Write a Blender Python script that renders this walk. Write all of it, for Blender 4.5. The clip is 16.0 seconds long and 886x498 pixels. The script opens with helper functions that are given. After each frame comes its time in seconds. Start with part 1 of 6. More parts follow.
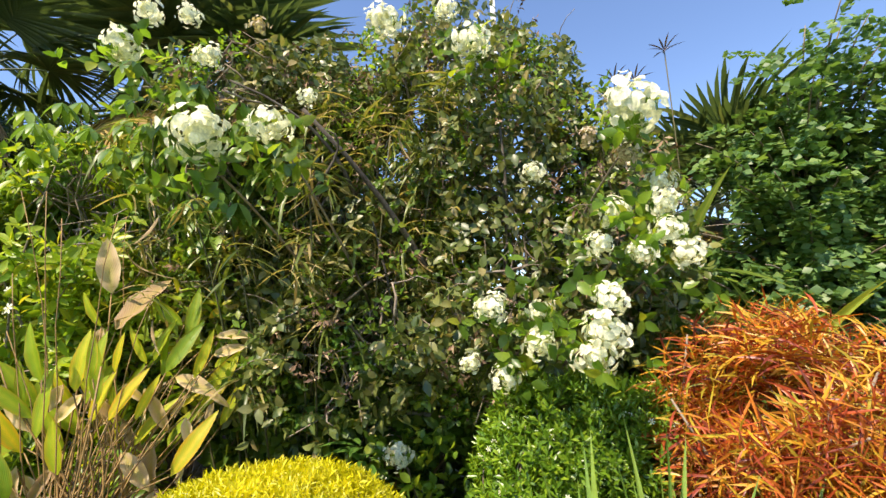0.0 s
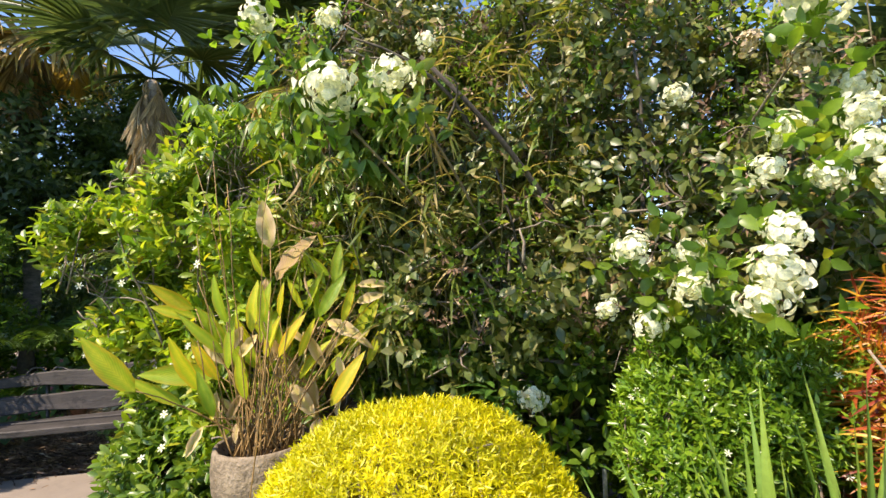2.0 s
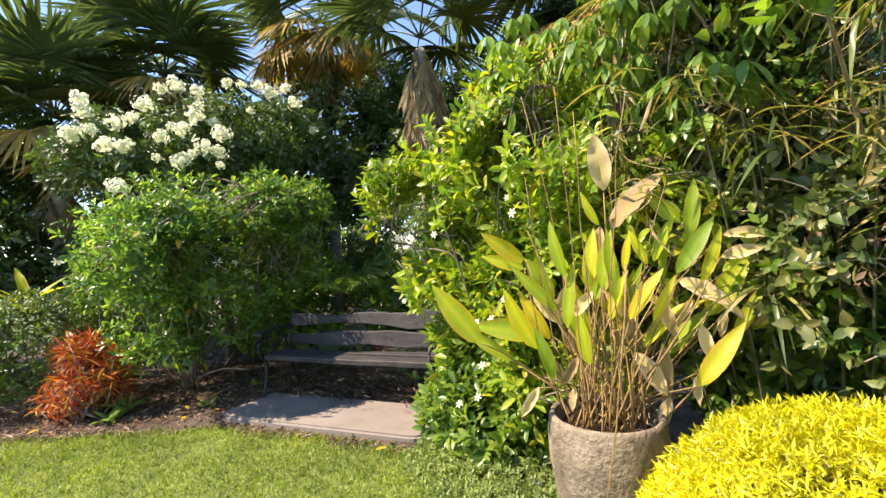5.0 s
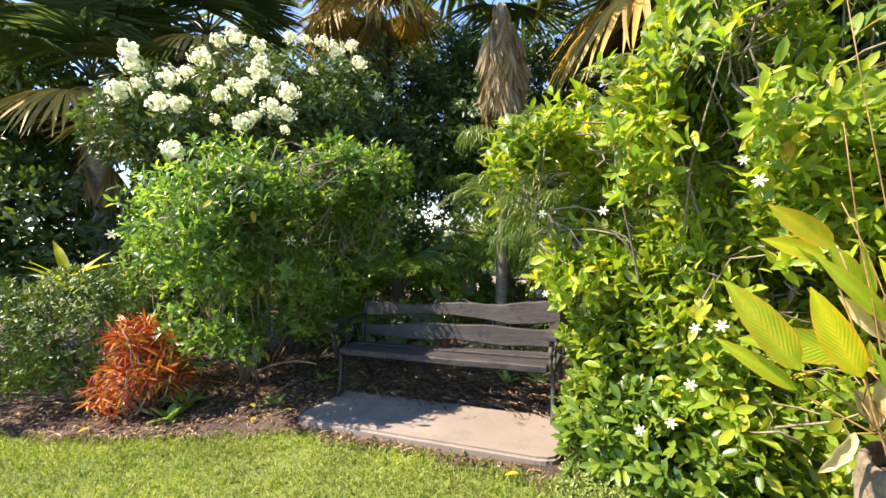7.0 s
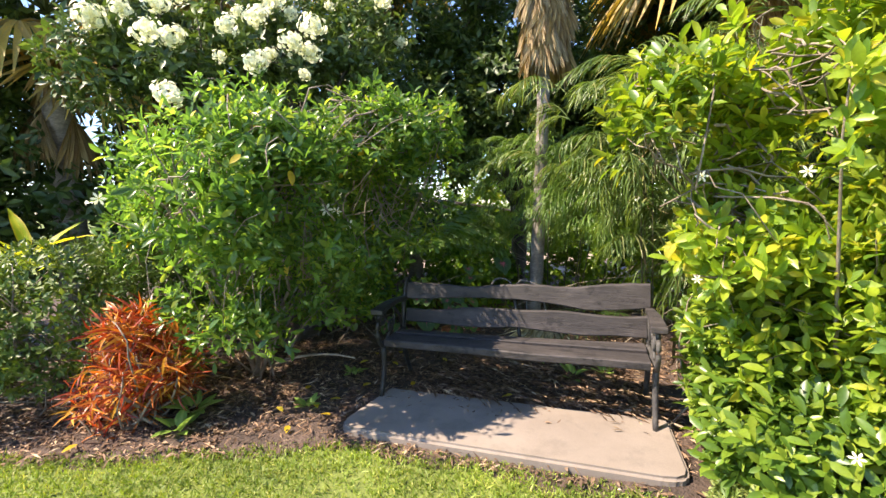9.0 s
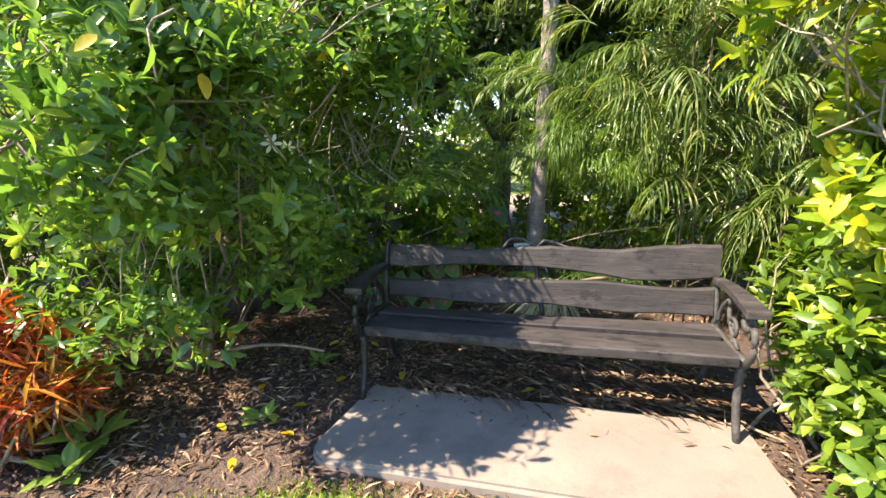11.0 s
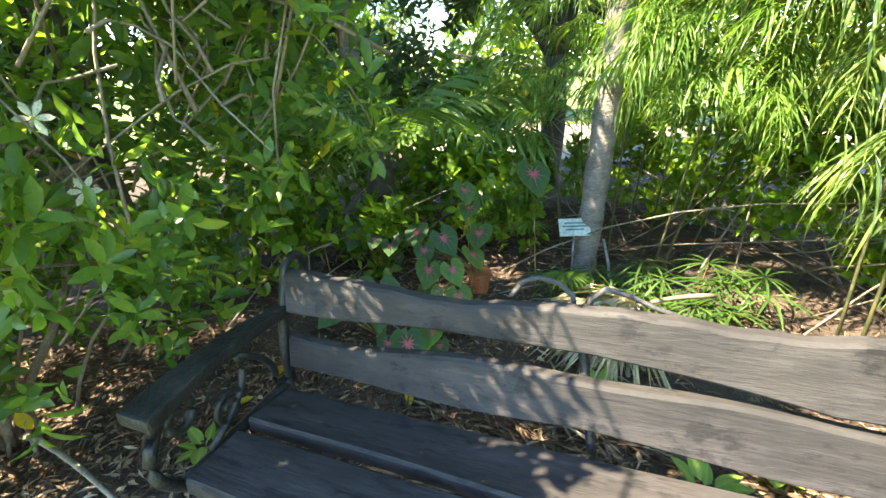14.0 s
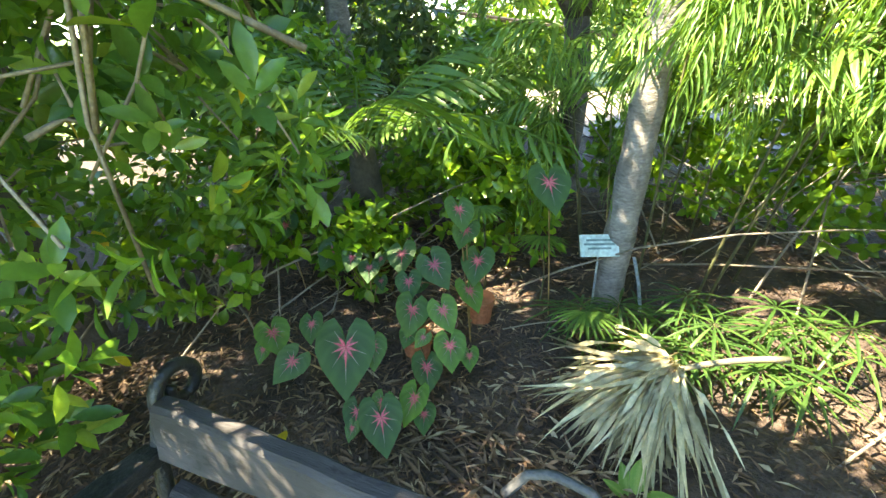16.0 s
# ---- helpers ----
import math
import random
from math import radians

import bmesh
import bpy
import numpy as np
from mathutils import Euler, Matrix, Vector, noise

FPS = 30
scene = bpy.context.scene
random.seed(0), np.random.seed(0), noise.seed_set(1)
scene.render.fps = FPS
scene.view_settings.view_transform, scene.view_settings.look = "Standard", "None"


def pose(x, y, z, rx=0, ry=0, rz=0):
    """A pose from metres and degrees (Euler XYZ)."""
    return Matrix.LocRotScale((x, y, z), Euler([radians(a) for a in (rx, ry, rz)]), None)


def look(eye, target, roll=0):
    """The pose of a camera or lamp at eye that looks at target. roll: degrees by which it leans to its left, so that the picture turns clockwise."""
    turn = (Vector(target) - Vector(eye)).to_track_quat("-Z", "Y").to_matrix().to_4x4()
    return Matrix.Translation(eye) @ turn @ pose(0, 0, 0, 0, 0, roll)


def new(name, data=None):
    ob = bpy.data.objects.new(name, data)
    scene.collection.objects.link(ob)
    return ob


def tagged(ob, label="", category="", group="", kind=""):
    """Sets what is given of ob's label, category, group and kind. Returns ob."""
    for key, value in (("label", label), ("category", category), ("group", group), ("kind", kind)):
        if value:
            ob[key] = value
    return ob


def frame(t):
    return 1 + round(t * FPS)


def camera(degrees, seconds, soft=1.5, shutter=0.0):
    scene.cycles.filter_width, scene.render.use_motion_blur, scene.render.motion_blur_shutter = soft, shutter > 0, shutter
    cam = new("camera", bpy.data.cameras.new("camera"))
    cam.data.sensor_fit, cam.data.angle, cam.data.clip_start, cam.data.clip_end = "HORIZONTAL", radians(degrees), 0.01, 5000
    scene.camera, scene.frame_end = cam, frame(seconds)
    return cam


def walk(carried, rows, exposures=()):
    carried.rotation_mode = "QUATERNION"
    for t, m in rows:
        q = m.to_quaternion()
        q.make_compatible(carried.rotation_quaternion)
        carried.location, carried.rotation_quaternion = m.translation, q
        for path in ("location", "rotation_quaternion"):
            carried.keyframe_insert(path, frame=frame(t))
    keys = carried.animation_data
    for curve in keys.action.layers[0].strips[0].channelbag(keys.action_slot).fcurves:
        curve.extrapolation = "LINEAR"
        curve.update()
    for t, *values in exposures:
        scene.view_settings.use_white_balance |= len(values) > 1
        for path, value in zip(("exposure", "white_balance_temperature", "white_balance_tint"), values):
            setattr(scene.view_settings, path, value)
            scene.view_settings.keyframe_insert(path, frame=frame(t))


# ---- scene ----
cam = camera(89.2, 16.0)
METRES, EYE, TILT, LEAN, TURN = 6.0, 1.52, 8.0, 2.0, 0.0
ROWS = [
    (0.0, 0.0, 0.0, 0.0, 0.0, 0.0, -0.0),
    (0.5, -0.003, -0.0022, -0.0005, 2.24, -0.61, 1.15),
    (1.0, -0.0055, -0.002, -0.0013, 4.93, -1.86, 2.09),
    (1.5, -0.0075, 0.0, -0.003, 8.77, -3.4, 2.74),
    (2.0, -0.0084, 0.0062, -0.0067, 14.66, -5.37, 3.39),
    (2.5, -0.0096, 0.0129, -0.0101, 20.67, -7.36, 4.24),
    (3.0, -0.0135, 0.0162, -0.0128, 25.93, -8.79, 4.97),
    (3.5, -0.0301, 0.0108, -0.0131, 30.27, -9.54, 5.45),
    (4.0, -0.0583, -0.0, -0.0118, 33.87, -9.55, 6.0),
    (4.5, -0.087, 0.0042, -0.014, 38.01, -8.75, 6.73),
    (5.0, -0.1223, 0.0201, -0.0165, 41.67, -7.91, 7.03),
    (7.5, -0.3323, -0.0052, -0.0219, 42.99, -10.05, 5.57),
    (8.0, -0.3716, -0.0173, -0.019, 41.6, -10.86, 5.27),
    (8.5, -0.4088, -0.0112, -0.024, 40.75, -11.83, 5.03),
    (9.0, -0.4466, 0.0052, -0.0297, 39.49, -13.36, 4.73),
    (9.5, -0.4912, 0.0189, -0.0371, 37.25, -15.7, 3.97),
    (10.0, -0.525, 0.0355, -0.0403, 34.63, -18.13, 3.26),
    (12.5, -0.6083, 0.216, -0.0749, 35.75, -25.5, 4.33),
    (13.0, -0.6211, 0.2515, -0.0814, 37.46, -27.08, 4.78),
    (13.5, -0.6499, 0.2895, -0.0884, 38.91, -28.8, 5.42),
    (14.0, -0.6679, 0.326, -0.0942, 41.13, -30.11, 5.95),
    (14.5, -0.6855, 0.3704, -0.0966, 43.21, -31.47, 6.44),
    (15.0, -0.7022, 0.3891, -0.0966, 43.32, -32.67, 6.57),
    (15.5, -0.7181, 0.3993, -0.0961, 42.65, -33.69, 6.39),
    (16.0, -0.7219, 0.4128, -0.098, 42.71, -34.6, 6.5),
]
walk(cam, [(t, pose(0, 0, EYE, TILT, LEAN, TURN) @ pose(METRES * x, METRES * y, METRES * z, 90 + pitch, roll, yaw)) for t, x, y, z, yaw, pitch, roll in ROWS],
     exposures=[(0.0, 1.22, 7000, 17), (5.0, 1.58, 7000, 18), (7.5, 1.82, 7000, 18), (10.0, 1.9, 6950, 19), (12.5, 2.8, 7200, 9), (14.5, 3.45, 7250, 4), (16.0, 3.7, 7300, 4)])

# ---- light ----
SUN_FROM = Vector((-0.55, -0.72, 1.14)).normalized()
sky_world = bpy.data.worlds.new("sky")
scene.world = sky_world
sky_world.use_nodes = True
wn = sky_world.node_tree
sky = wn.nodes.new("ShaderNodeTexSky")
sky.sky_type = "NISHITA"
sky.sun_disc = False
sky.sun_elevation = math.asin(SUN_FROM.z)
sky.sun_rotation = math.atan2(SUN_FROM.x, SUN_FROM.y)
sky.air_density, sky.dust_density, sky.ozone_density = 1.0, 0.0, 6.0
wn.nodes["Background"].inputs["Strength"].default_value = 0.12
wn.links.new(sky.outputs["Color"], wn.nodes["Background"].inputs["Color"])
sun_data = bpy.data.lights.new("sun", "SUN")
sun_data.energy = 4.0
sun_data.angle = radians(0.55)
sun_data.color = (1.0, 0.91, 0.74)
sun = new("sun", sun_data)
sun.matrix_basis = look(SUN_FROM * 30, (0, 0, 0))


# ---- materials ----
def nodes_of(name):
    m = bpy.data.materials.new(name)
    m.use_nodes = True
    t = m.node_tree
    return m, t, t.nodes["Principled BSDF"], t.nodes["Material Output"]


def ramp(t, src, stops):
    r = t.nodes.new("ShaderNodeValToRGB")
    el = r.color_ramp.elements
    while len(el) < len(stops):
        el.new(0.5)
    for e, (p, c) in zip(el, stops):
        e.position, e.color = p, (*c, 1)
    t.links.new(src, r.inputs["Fac"])
    return r.outputs["Color"]


def noise_tex(t, scale, detail=3.0, rough=0.55, stretch=None, coords="Object"):
    tc = t.nodes.new("ShaderNodeTexCoord")
    n = t.nodes.new("ShaderNodeTexNoise")
    n.inputs["Scale"].default_value, n.inputs["Detail"].default_value, n.inputs["Roughness"].default_value = scale, detail, rough
    src = tc.outputs[coords]
    if stretch:
        mp = t.nodes.new("ShaderNodeMapping")
        mp.inputs["Scale"].default_value = stretch
        t.links.new(src, mp.inputs["Vector"])
        src = mp.outputs["Vector"]
    t.links.new(src, n.inputs["Vector"])
    return n.outputs["Fac"]


def blend(t, kind, fac, a, b):
    m = t.nodes.new("ShaderNodeMix")
    m.data_type, m.blend_type = "RGBA", kind
    for sock, v in ((m.inputs["Factor"], fac), (m.inputs["A"], a), (m.inputs["B"], b)):
        if isinstance(v, (int, float)):
            sock.default_value = v
        elif isinstance(v, tuple):
            sock.default_value = (*v, 1)
        else:
            t.links.new(v, sock)
    return m.outputs["Result"]


def bumped(t, bsdf, src, strength, dist=0.01):
    b = t.nodes.new("ShaderNodeBump")
    b.inputs["Strength"].default_value, b.inputs["Distance"].default_value = strength, dist
    t.links.new(src, b.inputs["Height"])
    t.links.new(b.outputs["Normal"], bsdf.inputs["Normal"])


def leaf_mat(name, stops, rough=0.42, thin=0.3, tint=(1.0, 1.0, 0.45), obj=False, patch=1.6):
    """Leaves: a colour for each one, patches of growth, gloss, and light through the blade."""
    m, t, bsdf, out = nodes_of(name)
    if obj:
        rnd = t.nodes.new("ShaderNodeObjectInfo").outputs["Random"]
    else:
        rnd = t.nodes.new("ShaderNodeNewGeometry").outputs["Random Per Island"]
    col = ramp(t, rnd, stops)
    tone = ramp(t, noise_tex(t, patch, 2), [(0.3, (0.62, 0.66, 0.6)), (0.7, (1.15, 1.12, 1.0))])
    col = blend(t, "MULTIPLY", 1.0, col, tone)
    fine = ramp(t, noise_tex(t, 60, 2), [(0.3, (0.8, 0.8, 0.75)), (0.7, (1.1, 1.1, 1.1))])
    col = blend(t, "MULTIPLY", 0.7, col, fine)
    t.links.new(col, bsdf.inputs["Base Color"])
    bsdf.inputs["Roughness"].default_value = rough
    bsdf.inputs["Specular IOR Level"].default_value = 0.5
    tr = t.nodes.new("ShaderNodeBsdfTranslucent")
    t.links.new(blend(t, "MULTIPLY", 1.0, blend(t, "ADD", 1.0, col, col), tint), tr.inputs["Color"])
    mix = t.nodes.new("ShaderNodeMixShader")
    mix.inputs["Fac"].default_value = thin
    t.links.new(bsdf.outputs["BSDF"], mix.inputs[1])
    t.links.new(tr.outputs["BSDF"], mix.inputs[2])
    t.links.new(mix.outputs["Shader"], out.inputs["Surface"])
    return m


def surf(name, c1, c2, scale, rough=0.8, bump=0.3, fine=60, stretch=None, metal=0.0, c3=None, dist=0.01):
    m, t, bsdf, out = nodes_of(name)
    a = noise_tex(t, scale, 4, 0.6, stretch)
    b = noise_tex(t, fine, 3, 0.6, stretch)
    stops = [(0.3, c1), (0.68, c2)] if c3 is None else [(0.25, c1), (0.5, c2), (0.75, c3)]
    col = ramp(t, a, stops)
    col = blend(t, "MULTIPLY", 0.85, col, ramp(t, b, [(0.3, (0.55, 0.55, 0.55)), (0.7, (1.15, 1.15, 1.15))]))
    t.links.new(col, bsdf.inputs["Base Color"])
    bsdf.inputs["Roughness"].default_value, bsdf.inputs["Metallic"].default_value = rough, metal
    bumped(t, bsdf, b, bump, dist)
    return m


def big_leaf_mat(name, base, centre, margin, obj_stops, reach=0.5, thin=0.3, rough=0.45, veins=14.0):
    """Broad leaf blades: colour from midrib to margin along the blade's own chart, with side veins."""
    m, t, bsdf, out = nodes_of(name)
    uv = t.nodes.new("ShaderNodeUVMap")
    sep = t.nodes.new("ShaderNodeSeparateXYZ")
    t.links.new(uv.outputs["UV"], sep.inputs["Vector"])

    def op(kind, a, b=0.0):
        n = t.nodes.new("ShaderNodeMath")
        n.operation = kind
        for s, v in zip(n.inputs, (a, b)):
            if isinstance(v, (int, float)):
                s.default_value = v
            else:
                t.links.new(v, s)
        return n.outputs["Value"]

    side = op("ABSOLUTE", sep.outputs["Y"])
    wob = op("MULTIPLY", op("SUBTRACT", noise_tex(t, 18, 3), 0.5), 0.5)
    col = ramp(t, op("ADD", side, wob), [(0.0, centre), (reach, base), (1.0, margin)])
    stripe = op("SINE", op("MULTIPLY", op("SUBTRACT", sep.outputs["X"], op("MULTIPLY", side, 0.35)), veins * 6.28))
    col = blend(t, "MULTIPLY", 0.35, col, ramp(t, stripe, [(0.0, (0.72, 0.75, 0.7)), (1.0, (1.1, 1.1, 1.05))]))
    rnd = t.nodes.new("ShaderNodeObjectInfo").outputs["Random"]
    col = blend(t, "MULTIPLY", 1.0, col, ramp(t, rnd, obj_stops))
    t.links.new(col, bsdf.inputs["Base Color"])
    bsdf.inputs["Roughness"].default_value = rough
    bumped(t, bsdf, stripe, 0.25, 0.003)
    tr = t.nodes.new("ShaderNodeBsdfTranslucent")
    t.links.new(blend(t, "ADD", 1.0, col, col), tr.inputs["Color"])
    mix = t.nodes.new("ShaderNodeMixShader")
    mix.inputs["Fac"].default_value = thin
    t.links.new(bsdf.outputs["BSDF"], mix.inputs[1])
    t.links.new(tr.outputs["BSDF"], mix.inputs[2])
    t.links.new(mix.outputs["Shader"], out.inputs["Surface"])
    return m


M_GARD = leaf_mat("gardenia_leaf", [(0.0, (0.065, 0.14, 0.02)), (0.45, (0.13, 0.24, 0.03)), (0.8, (0.21, 0.32, 0.04)), (1.0, (0.32, 0.34, 0.04))], 0.34, 0.48)
# Darker and sunlit copies of the gardenia leaf; the sunlight is put into the colour.
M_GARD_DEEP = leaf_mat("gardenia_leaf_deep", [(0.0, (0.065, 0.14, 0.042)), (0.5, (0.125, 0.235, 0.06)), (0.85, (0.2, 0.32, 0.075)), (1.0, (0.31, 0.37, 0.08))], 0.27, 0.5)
M_GARD_SUN = leaf_mat("gardenia_leaf_sunlit", [(0.0, (0.1, 0.2, 0.025)), (0.4, (0.22, 0.33, 0.03)), (0.85, (0.34, 0.41, 0.04)), (1.0, (0.46, 0.4, 0.04))], 0.4, 0.38)
M_YELLOW = leaf_mat("yellowed_leaf", [(0.0, (0.55, 0.36, 0.02)), (1.0, (0.62, 0.5, 0.05))], 0.5, 0.35, obj=True)
M_HEDGE = leaf_mat("hedge_leaf", [(0.0, (0.042, 0.076, 0.022)), (0.45, (0.115, 0.155, 0.04)), (0.8, (0.21, 0.225, 0.075)), (1.0, (0.36, 0.29, 0.14))], 0.4, 0.25)
M_TANGLE = leaf_mat("old_lady_palm_leaf", [(0.0, (0.045, 0.08, 0.02)), (0.5, (0.13, 0.17, 0.035)), (0.8, (0.27, 0.26, 0.065)), (1.0, (0.44, 0.34, 0.18))], 0.4, 0.28)
M_VINE = leaf_mat("vine_leaf", [(0.0, (0.05, 0.11, 0.017)), (0.6, (0.115, 0.2, 0.025)), (1.0, (0.23, 0.3, 0.04))], 0.36, 0.3)
M_DARK = leaf_mat("shade_tree_leaf", [(0.0, (0.032, 0.068, 0.018)), (0.7, (0.07, 0.125, 0.03)), (1.0, (0.12, 0.17, 0.045))], 0.45, 0.25)
M_WTREE = leaf_mat("flowering_tree_leaf", [(0.0, (0.045, 0.085, 0.025)), (0.7, (0.09, 0.15, 0.038)), (1.0, (0.15, 0.21, 0.06))], 0.45, 0.22)
M_GOLD = leaf_mat("golden_leaf", [(0.0, (0.4, 0.4, 0.008)), (0.5, (0.6, 0.56, 0.01)), (1.0, (0.72, 0.66, 0.02))], 0.42, 0.3, (1.0, 0.95, 0.3), patch=4)
M_IXORA = leaf_mat("small_shrub_leaf", [(0.0, (0.07, 0.16, 0.012)), (0.6, (0.15, 0.27, 0.02)), (1.0, (0.27, 0.38, 0.03))], 0.32, 0.28)
M_BOX = leaf_mat("clipped_leaf", [(0.0, (0.045, 0.095, 0.02)), (0.6, (0.095, 0.16, 0.032)), (1.0, (0.17, 0.22, 0.05))], 0.45, 0.22)
M_CROTON = leaf_mat("croton_leaf", [(0.0, (0.14, 0.03, 0.02)), (0.25, (0.42, 0.075, 0.03)), (0.5, (0.55, 0.19, 0.028)), (0.75, (0.6, 0.36, 0.03)), (1.0, (0.34, 0.33, 0.04))], 0.4, 0.25, (1.0, 0.6, 0.35), patch=5)
M_CROTON2 = leaf_mat("red_croton_leaf", [(0.0, (0.16, 0.025, 0.018)), (0.4, (0.42, 0.075, 0.025)), (0.7, (0.55, 0.2, 0.03)), (1.0, (0.56, 0.34, 0.04))], 0.4, 0.25, (1.0, 0.5, 0.3), patch=5)
M_STRAP = leaf_mat("strap_palm_leaf", [(0.0, (0.07, 0.125, 0.032)), (0.6, (0.14, 0.215, 0.055)), (0.92, (0.22, 0.29, 0.085)), (1.0, (0.36, 0.32, 0.15))], 0.38, 0.3)
M_FEATHER = leaf_mat("feathery_leaf", [(0.0, (0.07, 0.145, 0.03)), (0.7, (0.14, 0.245, 0.05)), (1.0, (0.22, 0.33, 0.08))], 0.42, 0.35)
M_UMBR = leaf_mat("umbrella_leaf", [(0.0, (0.09, 0.18, 0.035)), (0.6, (0.17, 0.29, 0.06)), (1.0, (0.28, 0.38, 0.1))], 0.35, 0.3)
M_MORINGA = leaf_mat("light_tree_leaf", [(0.0, (0.07, 0.15, 0.045)), (0.6, (0.12, 0.23, 0.07)), (1.0, (0.22, 0.32, 0.09))], 0.45, 0.3)
M_FAN = leaf_mat("fan_palm_leaf", [(0.0, (0.055, 0.09, 0.042)), (0.7, (0.1, 0.145, 0.07)), (1.0, (0.2, 0.21, 0.09))], 0.42, 0.25)
M_FAN_OLD = leaf_mat("dying_palm_leaf", [(0.0, (0.3, 0.2, 0.07)), (0.6, (0.5, 0.34, 0.1)), (1.0, (0.6, 0.38, 0.06))], 0.6, 0.25)
M_FAN_DEAD = leaf_mat("dead_palm_leaf", [(0.0, (0.2, 0.13, 0.07)), (0.6, (0.36, 0.26, 0.15)), (1.0, (0.5, 0.38, 0.22))], 0.7, 0.15)
M_DRY = leaf_mat("dry_palm_leaf", [(0.0, (0.12, 0.098, 0.07)), (0.6, (0.27, 0.23, 0.165)), (1.0, (0.4, 0.35, 0.26))], 0.7, 0.12, patch=9)
M_DRY_PIECE = leaf_mat("dry_leaflet", [(0.0, (0.3, 0.25, 0.17)), (0.6, (0.58, 0.49, 0.34)), (1.0, (0.74, 0.66, 0.5))], 0.7, 0.12, patch=9, obj=True)
M_IRIS = leaf_mat("blade_leaf", [(0.0, (0.12, 0.23, 0.04)), (1.0, (0.24, 0.36, 0.07))], 0.4, 0.25, obj=True)
M_GRASS = leaf_mat("lawn_grass", [(0.0, (0.14, 0.22, 0.028)), (0.7, (0.25, 0.33, 0.05)), (1.0, (0.42, 0.41, 0.13))], 0.55, 0.3, patch=2.2)
M_COVER = leaf_mat("groundcover_leaf", [(0.0, (0.12, 0.19, 0.045)), (0.7, (0.23, 0.3, 0.085)), (1.0, (0.34, 0.36, 0.15))], 0.5, 0.28)
M_TUFT = leaf_mat("whorled_leaf", [(0.0, (0.045, 0.1, 0.025)), (1.0, (0.11, 0.19, 0.045))], 0.4, 0.28)
M_CANE = big_leaf_mat("broad_leaf", (0.34, 0.42, 0.02), (0.5, 0.5, 0.035), (0.48, 0.36, 0.025), [(0.0, (0.55, 0.78, 0.55)), (0.5, (0.95, 1.05, 0.8)), (0.8, (1.3, 1.2, 0.8)), (1.0, (1.4, 1.05, 0.6))], thin=0.4)
M_CANE_DRY = big_leaf_mat("withered_broad_leaf", (0.58, 0.44, 0.25), (0.55, 0.47, 0.16), (0.68, 0.55, 0.36), [(0.0, (0.6, 0.5, 0.42)), (0.6, (1.0, 0.95, 0.9)), (1.0, (1.25, 1.2, 1.15))], 0.55, 0.25, 0.7)
M_CALAD = big_leaf_mat("painted_leaf", (0.06, 0.115, 0.05), (0.3, 0.16, 0.13), (0.075, 0.15, 0.04), [(0.0, (0.6, 0.68, 0.66)), (0.7, (1.0, 1.0, 0.95)), (1.0, (1.6, 1.55, 0.8))], 0.3, 0.3, 0.6, 5)
M_PINK = surf("pink_vein", (0.5, 0.05, 0.1), (0.62, 0.17, 0.19), 30, 0.5, 0.1)
M_PALEVEIN = surf("pale_vein", (0.26, 0.32, 0.2), (0.38, 0.38, 0.28), 30, 0.5, 0.1)
M_PETAL = leaf_mat("white_petal", [(0.0, (0.72, 0.72, 0.62)), (1.0, (0.86, 0.86, 0.8))], 0.55, 0.3, (1.0, 1.0, 0.9), patch=9)
M_FADED = leaf_mat("faded_petal", [(0.0, (0.42, 0.32, 0.24)), (1.0, (0.68, 0.62, 0.52))], 0.6, 0.2, patch=9)
M_HEART = surf("flower_heart", (0.6, 0.42, 0.05), (0.75, 0.6, 0.1), 60, 0.6, 0.1)
M_BLUE = surf("blue_petal", (0.3, 0.3, 0.55), (0.45, 0.45, 0.7), 60, 0.6, 0.1)
M_BARK = surf("twig_bark", (0.16, 0.12, 0.085), (0.36, 0.3, 0.23), 9, 0.85, 0.5, 90)
M_DBARK = surf("dark_bark", (0.04, 0.032, 0.025), (0.12, 0.1, 0.08), 6, 0.9, 0.7, 50)
M_PALM = surf("palm_trunk", (0.16, 0.138, 0.118), (0.38, 0.335, 0.295), 7, 0.9, 0.8, 40, (1, 1, 2.4))
M_CANE_GREEN = surf("green_cane", (0.05, 0.06, 0.02), (0.13, 0.115, 0.05), 14, 0.6, 0.3, 60)
M_CANESTEM = surf("cane_stem", (0.16, 0.1, 0.035), (0.4, 0.24, 0.08), 14, 0.6, 0.3, 60)
M_LAWN = surf("lawn_soil", (0.1, 0.14, 0.03), (0.2, 0.24, 0.05), 5, 0.95, 0.6, 70)
M_SOIL = surf("soil", (0.05, 0.034, 0.026), (0.14, 0.093, 0.07), 4, 0.95, 0.9, 45, dist=0.03)
M_PATH = surf("gravel_path", (0.3, 0.22, 0.185), (0.42, 0.33, 0.28), 3, 0.95, 0.5, 60)
M_POT = surf("pitted_concrete", (0.13, 0.097, 0.062), (0.36, 0.285, 0.2), 7, 0.9, 1.0, 48, dist=0.012)
M_IRON = surf("cast_iron", (0.012, 0.012, 0.012), (0.05, 0.048, 0.045), 12, 0.45, 0.4, 90, metal=0.3)
M_IRON_WORN = surf("weathered_iron", (0.04, 0.038, 0.037), (0.095, 0.088, 0.082), 16, 0.7, 0.4, 90)
M_LITTER = leaf_mat("leaf_litter", [(0.0, (0.06, 0.034, 0.023)), (0.5, (0.175, 0.1, 0.066)), (0.85, (0.33, 0.21, 0.145)), (1.0, (0.56, 0.43, 0.32))], 0.8, 0.08, patch=3)
M_SIGN = surf("plant_label_plate", (0.5, 0.62, 0.58), (0.62, 0.72, 0.68), 20, 0.5, 0.1)
